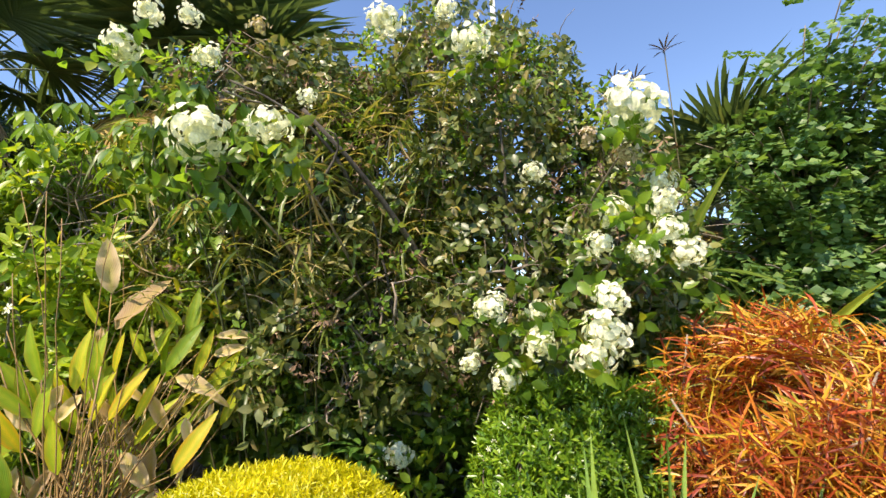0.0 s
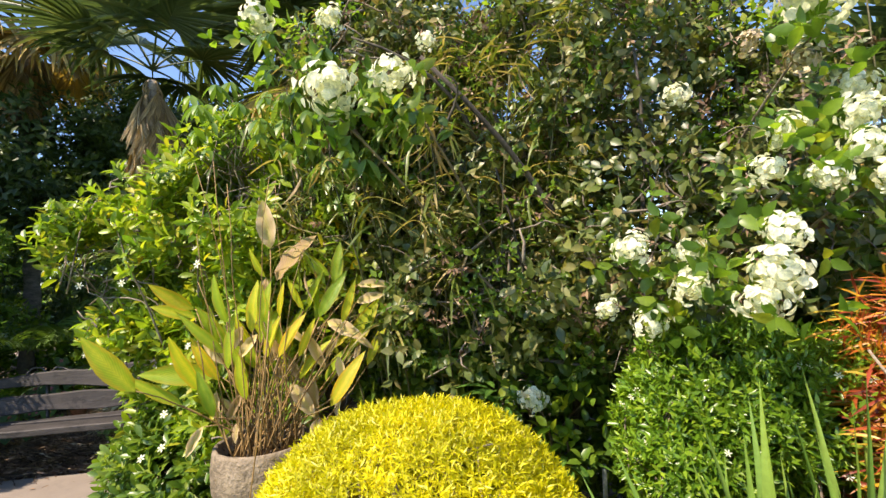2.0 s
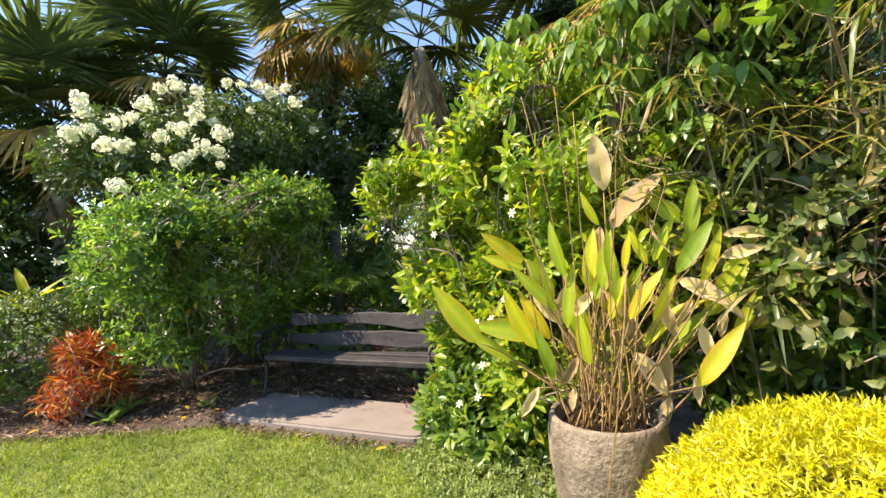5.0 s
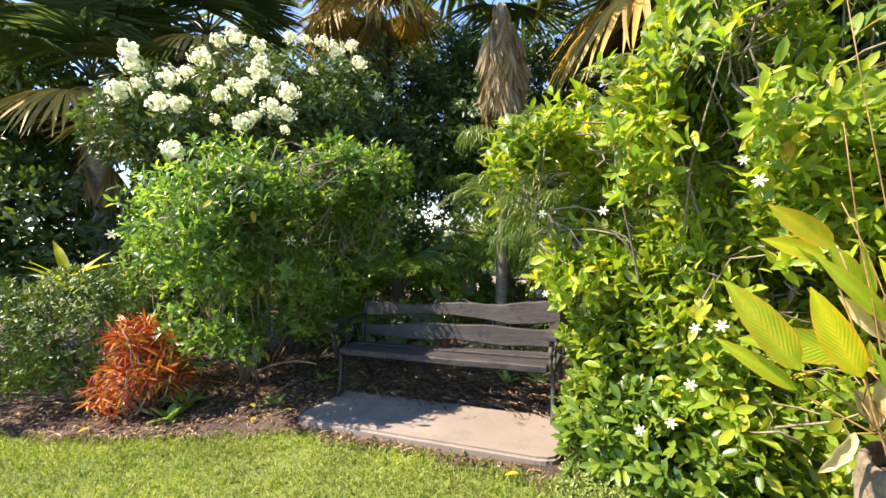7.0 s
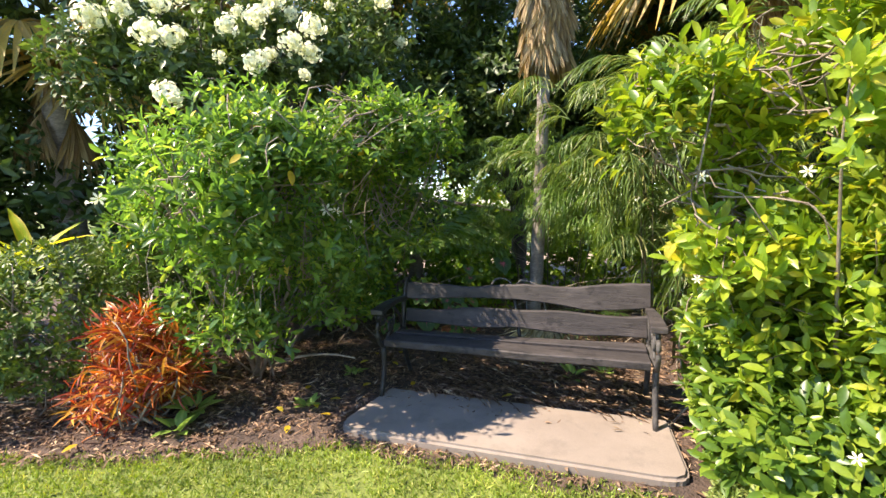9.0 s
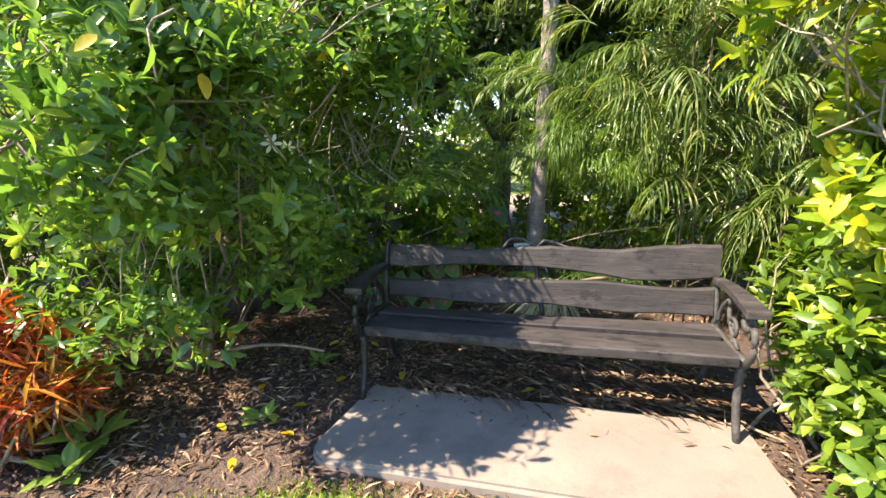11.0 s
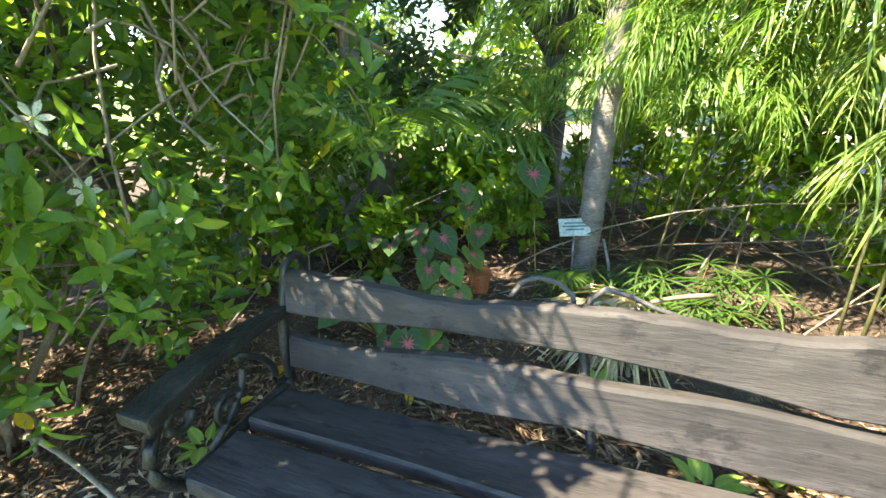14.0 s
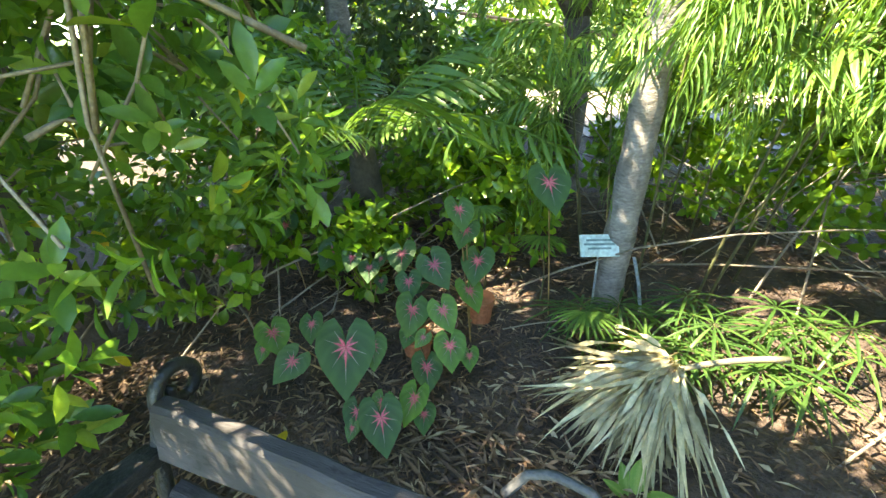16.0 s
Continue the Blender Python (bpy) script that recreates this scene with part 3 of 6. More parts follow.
bench_end(-0.03, False)
bench_end(BL + 0.035, True)
g = Geo()
tube(g, arc((0.9, 0.43, 0.36), (0.84, 0.52, 0.7), 0), 0.014, 0.014, 6)
tube(g, arc((0.9, 0.03, 0.375), (0.9, 0.44, 0.37), 0), 0.014, 0.014, 6)
part("centre_brace", g.mesh("centre_brace"), M_IRON, bench, local=True)
for xs, zs in (((0.66, 0.69, 0.73, 0.78, 0.815, 0.83), (0.74, 0.785, 0.8, 0.795, 0.77, 0.7)), ((0.845, 0.86, 0.89, 0.94, 1.0, 1.08), (0.7, 0.76, 0.79, 0.785, 0.765, 0.745))):
    g = Geo()
    q = np.linspace(0, 5, 26)
    tube(g, np.stack([np.interp(q, range(6), xs), np.full(26, 0.535) + 0.01 * np.sin(q), np.interp(q, range(6), zs)], 1), 0.008, 0.006, 7)
    part("scroll", g.mesh("scroll"), M_IRON_WORN, bench, "pale curled iron scroll behind the top board", local=True)


# ---- shrubs: shared parts ----
def gardenia_flower():
    g = Geo()
    k = 6
    a = np.arange(k) * 2 * np.pi / k
    D = np.stack([np.cos(a), np.sin(a), np.full(k, 0.12)], 1)
    place(g, blade(3, 0.36, 0.1, 0.15, 0.62), np.zeros((k, 3)), D, np.tile((0.25, 0, 1.0), (k, 1)), 1.0)
    me = g.mesh("petals")
    me.materials.append(M_PETAL)
    h = Geo()
    tube(h, [(0, 0, 0), (0, 0, 0.1), (0, 0, 0.16)], np.array([0.07, 0.12, 0.05]), 0, 7)
    m2 = h.mesh("heart")
    m2.materials.append(M_HEART)
    return me, m2


PETALS, HEART = gardenia_flower()


def cluster(seed, n, faded=False):
    """A head of many broad white bracts."""
    r = np.random.default_rng(seed)
    g = Geo()
    d = unit(r.normal(size=(n, 3)) + (0, 0, 0.15))
    c = d * r.uniform(0.3, 1.0, (n, 1)) * (1, 1, 0.85)
    c += np.sin(c[:, ::-1] * 5 + seed) * 0.14
    side = unit(np.cross(d, r.normal(size=(n, 3))))
    place(g, blade(3, 0.75, 0.25, 0.3, 0.5), c - side * 0.25, side + d * 0.45, d + r.normal(size=(n, 3)) * 0.25, r.uniform(0.3, 0.55, n))
    me = g.mesh("flower_head")
    me.materials.append(M_FADED if faded else M_PETAL)
    return me


HEADS = [cluster(s, 105) for s in (1, 2, 3)]
OLD_HEAD = cluster(9, 90, True)


def heads(owner, rows, old=()):
    for i, (x, y, z, r) in enumerate(rows):
        me = OLD_HEAD if i in old else HEADS[i % 3]
        part("flower_head", me, None, owner, "faded cream flower head" if i in old else "full white flower head", at=pose(x, y, z, i * 37 % 40 - 20, i * 53 % 40 - 20, i * 71) @ Matrix.Scale(r, 4))


def pinwheels(owner, rows, toward):
    for i, (x, y, z, r) in enumerate(rows):
        d = Vector(toward) - Vector((x, y, z))
        m = look((x, y, z), Vector((x, y, z)) - d + Vector((0.2 * (i % 3 - 1), 0, -0.5))) @ Matrix.Scale(r * 0.8, 4)
        f = part("flower", PETALS, None, owner, "white pinwheel flower", at=m)
        part("heart", HEART, None, f, local=True)


def yellow_leaves(owner, P, N, n, size):
    me = Geo()
    me.add(*blade(4, 0.45, 0.25, 0.2))
    me = me.mesh("yellow_leaf", chart=True)
    me.materials.append(M_YELLOW)
    for k in rng.choice(len(P), n, replace=False):
        d = Vector(N[k]) * 0.4 + Vector((rng.normal() * 0.4, rng.normal() * 0.4, -0.7))
        part("yellow_leaf", me, None, owner, "yellowed leaf", at=frame_of(Vector(P[k]) + Vector(N[k]) * 0.04, d, N[k] + np.array([0, 0, 0.3]), size * rng.uniform(0.8, 1.3)))


# ---- left gardenia ----
def left_gardenia():
    base = (-6.25, 1.85, 0.0)
    t = thing("gardenia_shrub", base, "rounded dark green shrub with glossy leaves and few white flowers", "shrub")
    lobes = [(-6.05, 1.75, 1.35, 0.85, 0.85, 0.75), (-5.47, 1.52, 1.48, 0.6, 0.6, 0.58), (-5.75, 2.2, 1.05, 0.62, 0.6, 0.62), (-6.35, 1.4, 1.4, 0.7, 0.55, 0.58), (-5.95, 1.75, 1.93, 0.6, 0.65, 0.48), (-6.5, 2.1, 1.0, 0.7, 0.7, 0.7), (-5.75, 2.5, 1.2, 0.5, 0.5, 0.62), (-5.4, 2.05, 1.85, 0.45, 0.45, 0.38), (-5.4, 2.75, 1.4, 0.4, 0.42, 0.6), (-5.3, 2.35, 1.35, 0.38, 0.4, 0.6), (-5.3, 1.75, 1.45, 0.42, 0.42, 0.5), (-5.3, 1.5, 1.8, 0.36, 0.36, 0.34), (-5.4, 1.2, 1.55, 0.42, 0.42, 0.45), (-5.12, 1.55, 1.5, 0.34, 0.34, 0.38)]
    P, N = crown(lobes, 4900, 0.8, -0.8, 0.22, 11, -0.02)
    Pl, Nl = crown([(-5.9, 1.65, 0.66, 0.75, 0.65, 0.32), (-5.5, 2.2, 0.75, 0.35, 0.45, 0.4), (-6.4, 1.7, 0.6, 0.5, 0.6, 0.35), (-5.35, 1.3, 1.5, 0.5, 0.5, 0.5), (-5.15, 1.6, 1.45, 0.38, 0.38, 0.42), (-5.15, 2.75, 1.8, 0.38, 0.4, 0.36)], 1050, 0.9, -0.9, 0.25, 12, -0.2)
    # Extra top shoots, added so that they shade the bed behind the bench.
    Pt, Nt = crown([(-5.1, 2.6, 2.0, 0.38, 0.38, 0.28), (-5.35, 2.45, 2.1, 0.35, 0.35, 0.25)], 420, 0.9, -0.9, 0.2, 14, -0.4)
    P, N = np.concatenate([P, Pl, Pt]), np.concatenate([N, Nl, Nt])
    keep = (P[:, 0] * 0.55 + P[:, 1] < -1.35) | (P[:, 2] > 1.62) | (rng.random(len(P)) < 0.38)
    P, N = P[keep], N[keep]
    g = Geo()
    rosettes(g, OBOVATE, P, N, 6, 0.07, 1.05, 0.6, 0.6, 0.4)
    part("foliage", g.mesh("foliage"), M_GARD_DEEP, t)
    g = Geo()
    twigs(g, base, P, 10, 0.008, 0.003, 0.12, 0.1)
    inner_twigs(g, lobes, P, 420, 0.0055)
    for k in range(5):
        a = k * 1.26
        h = Geo()
        tube(h, arc(np.array(base) + (0, 0, -0.03), (base[0] + 0.55 * math.cos(a), base[1] + 0.55 * math.sin(a), 1.0 + 0.1 * (k % 3)), 0.12, (0.05, 0.03, 0)) + rng.normal(size=(7, 3)) * 0.025 * np.array([0, 1, 1, 1, 1, 1, 0])[:, None], 0.019, 0.01, 7)
        part("branch", h.mesh("branch"), M_BARK, t)
    tube(g, arc((-6.1, 1.9, 0.12), (-5.2, 2.05, 0.34), 0.06), 0.014, 0.006, 6)
    part("branchwork", g.mesh("branchwork"), M_BARK, t)
    yellow_leaves(t, P, N, 64, 0.08)
    pinwheels(t, [(-5.18, 1.85, 1.41, 0.06), (-5.36, 2.18, 1.29, 0.055), (-5.34, 2.22, 1.12, 0.05), (-5.40, 2.10, 1.39, 0.05), (-5.6, 1.05, 1.26, 0.05), (-5.5, 1.2, 1.4, 0.05), (-5.7, 0.75, 1.5, 0.05)], (-3.2, 0.6, 1.5))


def right_gardenia():
    base = (-2.35, 3.0, 0.0)
    t = thing("gardenia_shrub", base, "tall sunlit yellow-green gardenia shrub with scattered white flowers", "shrub")
    lobes = [(-2.35, 2.95, 1.6, 0.8, 0.75, 0.75), (-2.95, 2.6, 1.5, 0.5, 0.5, 0.5), (-2.2, 2.65, 1.15, 0.65, 0.5, 0.6), (-2.0, 2.7, 1.9, 0.6, 0.6, 0.5), (-2.7, 2.85, 0.75, 0.5, 0.5, 0.55), (-2.15, 2.6, 0.6, 0.6, 0.4, 0.5), (-1.55, 2.85, 1.6, 0.55, 0.5, 0.7), (-2.7, 2.5, 1.95, 0.48, 0.42, 0.4), (-2.2, 2.75, 2.25, 0.5, 0.5, 0.4), (-3.2, 2.4, 1.72, 0.42, 0.4, 0.42), (-3.0, 2.6, 1.3, 0.4, 0.4, 0.38)]
    P, N = crown(lobes, 4700, 0.7, -0.85, 0.25, 23, -0.08)
    g = Geo()
    rosettes(g, OBOVATE, P, N, 6, 0.082, 1.05, 0.6, 0.5, 0.38)
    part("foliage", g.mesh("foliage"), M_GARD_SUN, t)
    g = Geo()
    twigs(g, base, P, 20, 0.013, 0.003, 0.15, 0.12)
    inner_twigs(g, lobes, P, 420, 0.006)
    for k in range(6):
        a = k * 1.05 + 0.3
        h = Geo()
        tube(h, arc((base[0], base[1], -0.03), (base[0] + 0.5 * math.cos(a), base[1] + 0.5 * math.sin(a), 1.2), 0.1), 0.03, 0.013, 7)
        part("branch", h.mesh("branch"), M_BARK, t)
    part("branchwork", g.mesh("branchwork"), M_BARK, t)
    yellow_leaves(t, P, N, 34, 0.085)
    pinwheels(t, [(a, b, c, s * 0.7) for a, b, c, s in [(-3.07, 2.24, 1.53, 0.05), (-2.72, 2.24, 1.53, 0.05), (-2.53, 2.18, 0.49, 0.05), (-2.40, 2.2, 0.55, 0.05), (-2.17, 2.06, 1.05, 0.05), (-2.26, 2.05, 1.03, 0.045), (-2.30, 2.13, 0.77, 0.05), (-2.06, 2.15, 1.61, 0.055), (-2.14, 2.15, 1.15, 0.045), (-2.12, 2.2, 1.70, 0.04), (-3.08, 2.28, 1.08, 0.04)]], (-2.4, 0.2, 1.6))


def young_gardenia():
    """Lower, greener shoots beside the bench end."""
    base = (-3.0, 3.05, 0.0)
    t = thing("leafy_shrub", base, "low bright green leafy shrub beside the bench", "shrub")
    P, N = crown([(-2.86, 2.95, 0.5, 0.4, 0.42, 0.42), (-2.98, 3.35, 0.62, 0.4, 0.4, 0.42), (-2.75, 2.5, 0.35, 0.42, 0.34, 0.32), (-2.4, 2.45, 0.3, 0.4, 0.3, 0.28)], 1400, 0.5, -0.6, 0.15, 31, -0.5)
    g = Geo()
    rosettes(g, OBOVATE, P, N, 6, 0.085, 1.1, 0.8, 0.35)
    part("foliage", g.mesh("foliage"), M_VINE, t)
    g = Geo()
    twigs(g, base, P, 50, 0.008, 0.003, 0.1, 0.05)
    part("branchwork", g.mesh("branchwork"), M_BARK, t)


left_gardenia()
right_gardenia()
young_gardenia()


# ---- white-flowered hedge ----
def hedge():
    base = (0.0, 3.1, 0.0)
    t = thing("mussaenda_hedge", base, "tall tangled hedge with big white flower heads and dull green leaves", "hedge")
    lobes = [(-0.35, 2.95, 2.3, 0.85, 0.6, 0.8), (0.45, 2.85, 2.3, 0.7, 0.6, 0.9), (-0.95, 2.75, 2.25, 0.55, 0.45, 0.65), (0.05, 3.05, 3.1, 0.9, 0.5, 0.62), (-0.95, 2.95, 2.8, 0.55, 0.5, 0.5), (-1.25, 2.55, 2.85, 0.4, 0.35, 0.4), (0.75, 2.5, 1.75, 0.45, 0.45, 0.55), (-0.3, 2.6, 1.4, 0.9, 0.5, 0.6), (-1.2, 2.72, 1.7, 0.6, 0.42, 0.85), (0.4, 2.4, 1.35, 0.4, 0.42, 0.4), (1.0, 2.75, 2.15, 0.5, 0.45, 0.75)]
    P, N = crown(lobes, 9600, 0.6, -0.9, 0.3, 41, -0.1)
    g = Geo()
    rosettes(g, LEAF_WIDE, P, N, 4, 0.054, 1.25, 0.3, 0.7, 0.45, 0.25)
    part("foliage", g.mesh("foliage"), M_HEDGE, t)
    g = Geo()
    inner_twigs(g, lobes, P, 520)
    P2, N2_ = crown(lobes, 3800, 0.4, -0.9, 0.3, 43, -0.1)
    f = Geo()
    rosettes(f, LEAF_TINY, P2, N2_, 4, 0.042, 1.2, 0.4, 0.6, 0.4, 0.1)
    part("foliage", f.mesh("foliage"), M_GARD, t, "fresh small green leaves")
    P2, N2_ = crown(lobes, 1700, 0.25, -0.9, 0.26, 44, -0.3)
    f = Geo()
    rosettes(f, LEAF_SMALL, P2, N2_, 5, 0.035, 1.3, 0.1, 0.7, 0.5, 0.3)
    part("foliage", f.mesh("foliage"), M_LITTER, t, "brown dried flower remains")
    part("branchwork", g.mesh("branchwork"), M_BARK, t)
    for a, b, r in (((0.15, 2.75, 1.2), (-0.62, 1.98, 2.48), 0.024), ((-0.43, 2.2, 2.13), (-0.9, 1.85, 2.56), 0.012), ((-0.59, 2.08, 2.12), (-0.5, 1.95, 2.36), 0.008), ((0.2, 2.6, 0.9), (0.34, 2.3, 2.5), 0.016), ((0.35, 2.8, 0.2), (0.35, 2.4, 2.2), 0.014), ((-0.3, 2.8, 0.3), (-0.35, 2.3, 2.0), 0.013), ((0.3, 2.9, 0), (0.7, 2.6, 2.4), 0.024), ((-0.5, 3.0, 0), (-1.0, 2.4, 2.4), 0.022), ((-0.1, 3.0, 0), (0.0, 2.8, 3.0), 0.026)):
        g = Geo()
        tube(g, arc(a, b, 0.05, (0.08, 0, 0)), r, r * 0.4, 7)
        part("branch", g.mesh("branch"), M_DBARK, t)
    g = Geo()
    for k in rng.choice(len(P), 260, replace=False):
        d = unit(N[k] + rng.normal(size=3) * 0.6 + (0, 0, 0.5))
        tube(g, arc(P[k] - d * 0.12, P[k] + d * rng.uniform(0.08, 0.22), 0.02, rng.normal(size=3) * 0.03, 5), 0.004, 0.0015, 4)
    part("branchwork", g.mesh("branchwork"), M_BARK, t, "thin bare outer twigs")
    heads(t, [(-1.32, 1.76, 2.68, 0.08), (-1.36, 1.98, 3.00, 0.07), (-0.78, 1.40, 2.12, 0.10), (-0.58, 1.49, 2.19, 0.08), (-0.49, 1.63, 2.36, 0.04), (-0.27, 2.28, 3.12, 0.11), (0.18, 2.09, 2.86, 0.10), (0.08, 2.40, 3.27, 0.07), (0.45, 2.36, 2.71, 0.06), (0.82, 1.77, 2.35, 0.13), (0.84, 1.92, 2.18, 0.07), (0.49, 2.25, 2.21, 0.07), (0.73, 2.08, 2.33, 0.06), (-1.09, 2.03, 2.79, 0.07), (-0.93, 2.21, 3.07, 0.06), (-1.22, 2.07, 3.04, 0.06)], (8, 10, 12, 14))
    heads(t, [(0.74, 1.86, 1.91, 0.07), (0.95, 1.88, 2.04, 0.07), (0.94, 1.82, 1.93, 0.07), (0.92, 1.78, 1.82, 0.07), (0.64, 1.79, 1.77, 0.06), (0.78, 1.73, 1.72, 0.06), (0.97, 1.75, 1.72, 0.07), (0.19, 1.79, 1.53, 0.07), (0.39, 1.86, 1.51, 0.055), (0.60, 1.61, 1.55, 0.065), (0.55, 1.57, 1.43, 0.09), (0.52, 1.58, 1.34, 0.08), (0.37, 1.76, 1.39, 0.07), (0.11, 2.00, 1.30, 0.05), (0.25, 1.88, 1.25, 0.07), (-0.24, 2.24, 0.86, 0.075)])
    # greener shoots that carry the flower heads
    F = np.array([(-0.78, 1.47, 2.05), (-0.55, 1.55, 2.12), (-1.3, 1.85, 2.6), (0.85, 1.85, 2.25), (0.85, 1.9, 1.95), (0.7, 1.85, 1.7), (0.95, 1.85, 1.7), (0.25, 1.9, 1.5), (0.55, 1.68, 1.4), (0.3, 1.9, 1.3), (-0.2, 2.3, 0.78), (0.2, 2.15, 2.8), (0.45, 1.85, 1.45), (-0.1, 2.3, 0.7), (0.8, 1.8, 1.8)])
    Q = np.repeat(F, 16, 0) + rng.normal(size=(len(F) * 16, 3)) * (0.1, 0.08, 0.09)
    g = Geo()
    rosettes(g, LEAF_WIDE, Q, unit(rng.normal(size=Q.shape) + (0, -0.6, 0.2)), 4, 0.062, 1.1, 0.4, 0.4)
    part("shoot_foliage", g.mesh("shoot_foliage"), M_GARD, t)
    for f in F:
        g = Geo()
        tube(g, arc((f[0] * 0.8, 2.9, max(f[2] - 0.6, 0.0)), f, 0.05), 0.01, 0.004, 5)
        part("flower_stem", g.mesh("flower_stem"), M_BARK, t)


def vines():
    base = (-0.5, 3.3, 0.0)
    t = thing("climbing_vine", base, "dark green climbing vine filling the shade under the hedge", "vine")
    lobes = [(-0.3, 2.95, 0.75, 0.8, 0.42, 0.8), (0.6, 2.8, 0.75, 0.6, 0.45, 0.75), (-1.0, 2.95, 0.8, 0.55, 0.45, 0.9), (1.4, 2.8, 0.9, 0.6, 0.5, 0.9)]
    P, N = crown(lobes, 6000, 0.6, -0.9, 0.25, 51, -0.3)
    g = Geo()
    rosettes(g, LEAF_WIDE, P, N, 5, 0.074, 1.25, 0.1, 0.6, 0.35, 0.3)
    part("foliage", g.mesh("foliage"), M_VINE, t)
    g = Geo()
    inner_twigs(g, lobes, P, 200)
    tube(g, arc((-0.3, 2.75, 0.95), (0.35, 2.6, 0.85), 0.02), 0.014, 0.008, 6)
    part("stemwork", g.mesh("stemwork"), M_BARK, t)


hedge()
vines()


def strap_clump(name, base, spots, label, category, leaf, count, size, mat, stem_r=0.007, dry=0):
    """Thin canes, each with a head of long drooping strap leaflets."""
    t = thing(name, base, label, category)
    S = np.array(spots, float)
    variants = []
    for v in range(5):
        g = Geo()
        a = rng.random(count) * 6.28
        el = rng.uniform(-0.3, 0.9, count)
        D = np.stack([np.cos(a) * np.cos(el), np.sin(a) * np.cos(el), np.sin(el)], 1)
        place(g, leaf, rng.normal(size=(count, 3)) * 0.03, D, np.tile((0, 0, 1.0), (count, 1)), size * rng.uniform(0.7, 1.25, count))
        me = g.mesh("frond")
        me.materials.append(mat)
        variants.append(me)
    for k, p in enumerate(S):
        if k % 5 == 0:
            g = Geo()
            tube(g, arc((base[0] + (p[0] - base[0]) * 0.5, base[1] + (p[1] - base[1]) * 0.5, -0.02), p, 0.1 * p[2]), stem_r, stem_r * 0.6, 5)
            part("cane", g.mesh("cane"), M_CANE_GREEN, t)
        part("frond", variants[k % 5], None, t, at=pose(*p, rng.normal() * 8, rng.normal() * 8, rng.random() * 360) @ Matrix.Scale(rng.uniform(0.85, 1.15), 4))
    if dry:
        g = Geo()
        g.add(*leaf)
        me = g.mesh("withered_leaflet", chart=True)
        me.materials.append(M_FAN_DEAD)
        for k in range(dry):
            p = S[rng.integers(len(S))] + rng.normal(size=3) * 0.05
            part("withered_leaflet", me, None, t, "dry tan leaflet", at=frame_of(p, (rng.normal() * 0.25, rng.normal() * 0.25, -1), rng.normal(size=3), size))
    return t


def spots(n, lo, hi, seed):
    return np.random.default_rng(seed).uniform(lo, hi, (n, 3))


strap_clump("lady_palm", (-0.8, 3.2, 0), np.concatenate([spots(84, (-1.75, 2.25, 1.15), (0.2, 2.65, 2.8), 4), spots(14, (-1.6, 2.05, 1.5), (-0.5, 2.3, 2.4), 24)]), "lady palm with long drooping fingered leaves among the hedge", "palm", blade(5, 0.085, 0.5, 1.1, 0.45, 0.015), 12, 0.16, M_TANGLE, dry=150)


def feather_clump(name, base, tops, label, length, leaflet, width, pairs, mat, seed, dry=0):
    """A clump of canes with arching feather fronds, whose leaflets hang from both sides of the midrib."""
    t = thing(name, base, label, "palm")
    r = np.random.default_rng(seed)
    shapes = []
    for v in range(6):
        g = Geo()
        s = np.linspace(0, 1, pairs)
        bend = 0.55 + 0.12 * v
        line = np.stack([length * s * (1 - 0.25 * s), 0.06 * np.sin(s * 3 + v), length * (0.5 * s - bend * s ** 2)], 1)
        tube(g, line, 0.005, 0.0015, 4)
        d = unit(np.gradient(line, axis=0))
        for side in (-1, 1):
            k = np.arange(2, pairs)
            D = d[k] * 0.75 + np.array([0, 0.8 * side, -0.25]) + r.normal(size=(len(k), 3)) * 0.16
            place(g, blade(5, width, 0.5, 0.55 + 0.1 * (v % 3), 0.4, 0.012), line[k], D, np.tile((0, 0, 1.0), (len(k), 1)) + r.normal(size=(len(k), 3)) * 0.15, leaflet * r.uniform(0.75, 1.15, len(k)) * (1.1 - 0.5 * s[k] ** 2))
        me = g.mesh("frond")
        me.materials.append(mat)
        shapes.append(me)
    for k, p in enumerate(tops):
        if k % 14 == 0:
            g = Geo()
            tube(g, arc((base[0] + (p[0] - base[0]) * 0.6, base[1] + (p[1] - base[1]) * 0.6, -0.02), p, 0.04 * p[2]), 0.008, 0.005, 6)
            part("cane", g.mesh("cane"), M_CANE_GREEN, t)
        a = -1.57 + r.normal() * 1.3
        part("frond", shapes[k % 6], None, t, at=frame_of(p, (math.cos(a), math.sin(a), r.uniform(0.0, 0.7)), (0, 0, 1), r.uniform(0.8, 1.15)))
    if dry:
        g = Geo()
        g.add(*STRAP)
        me = g.mesh("withered_leaflet", chart=True)
        me.materials.append(M_FAN_DEAD)
        for k in range(dry):
            p = tops[r.integers(len(tops))] + r.normal(size=3) * 0.1
            part("withered_leaflet", me, None, t, "dry tan leaflet", at=frame_of(p, (r.normal() * 0.25, r.normal() * 0.25, -1), r.normal(size=3), leaflet))


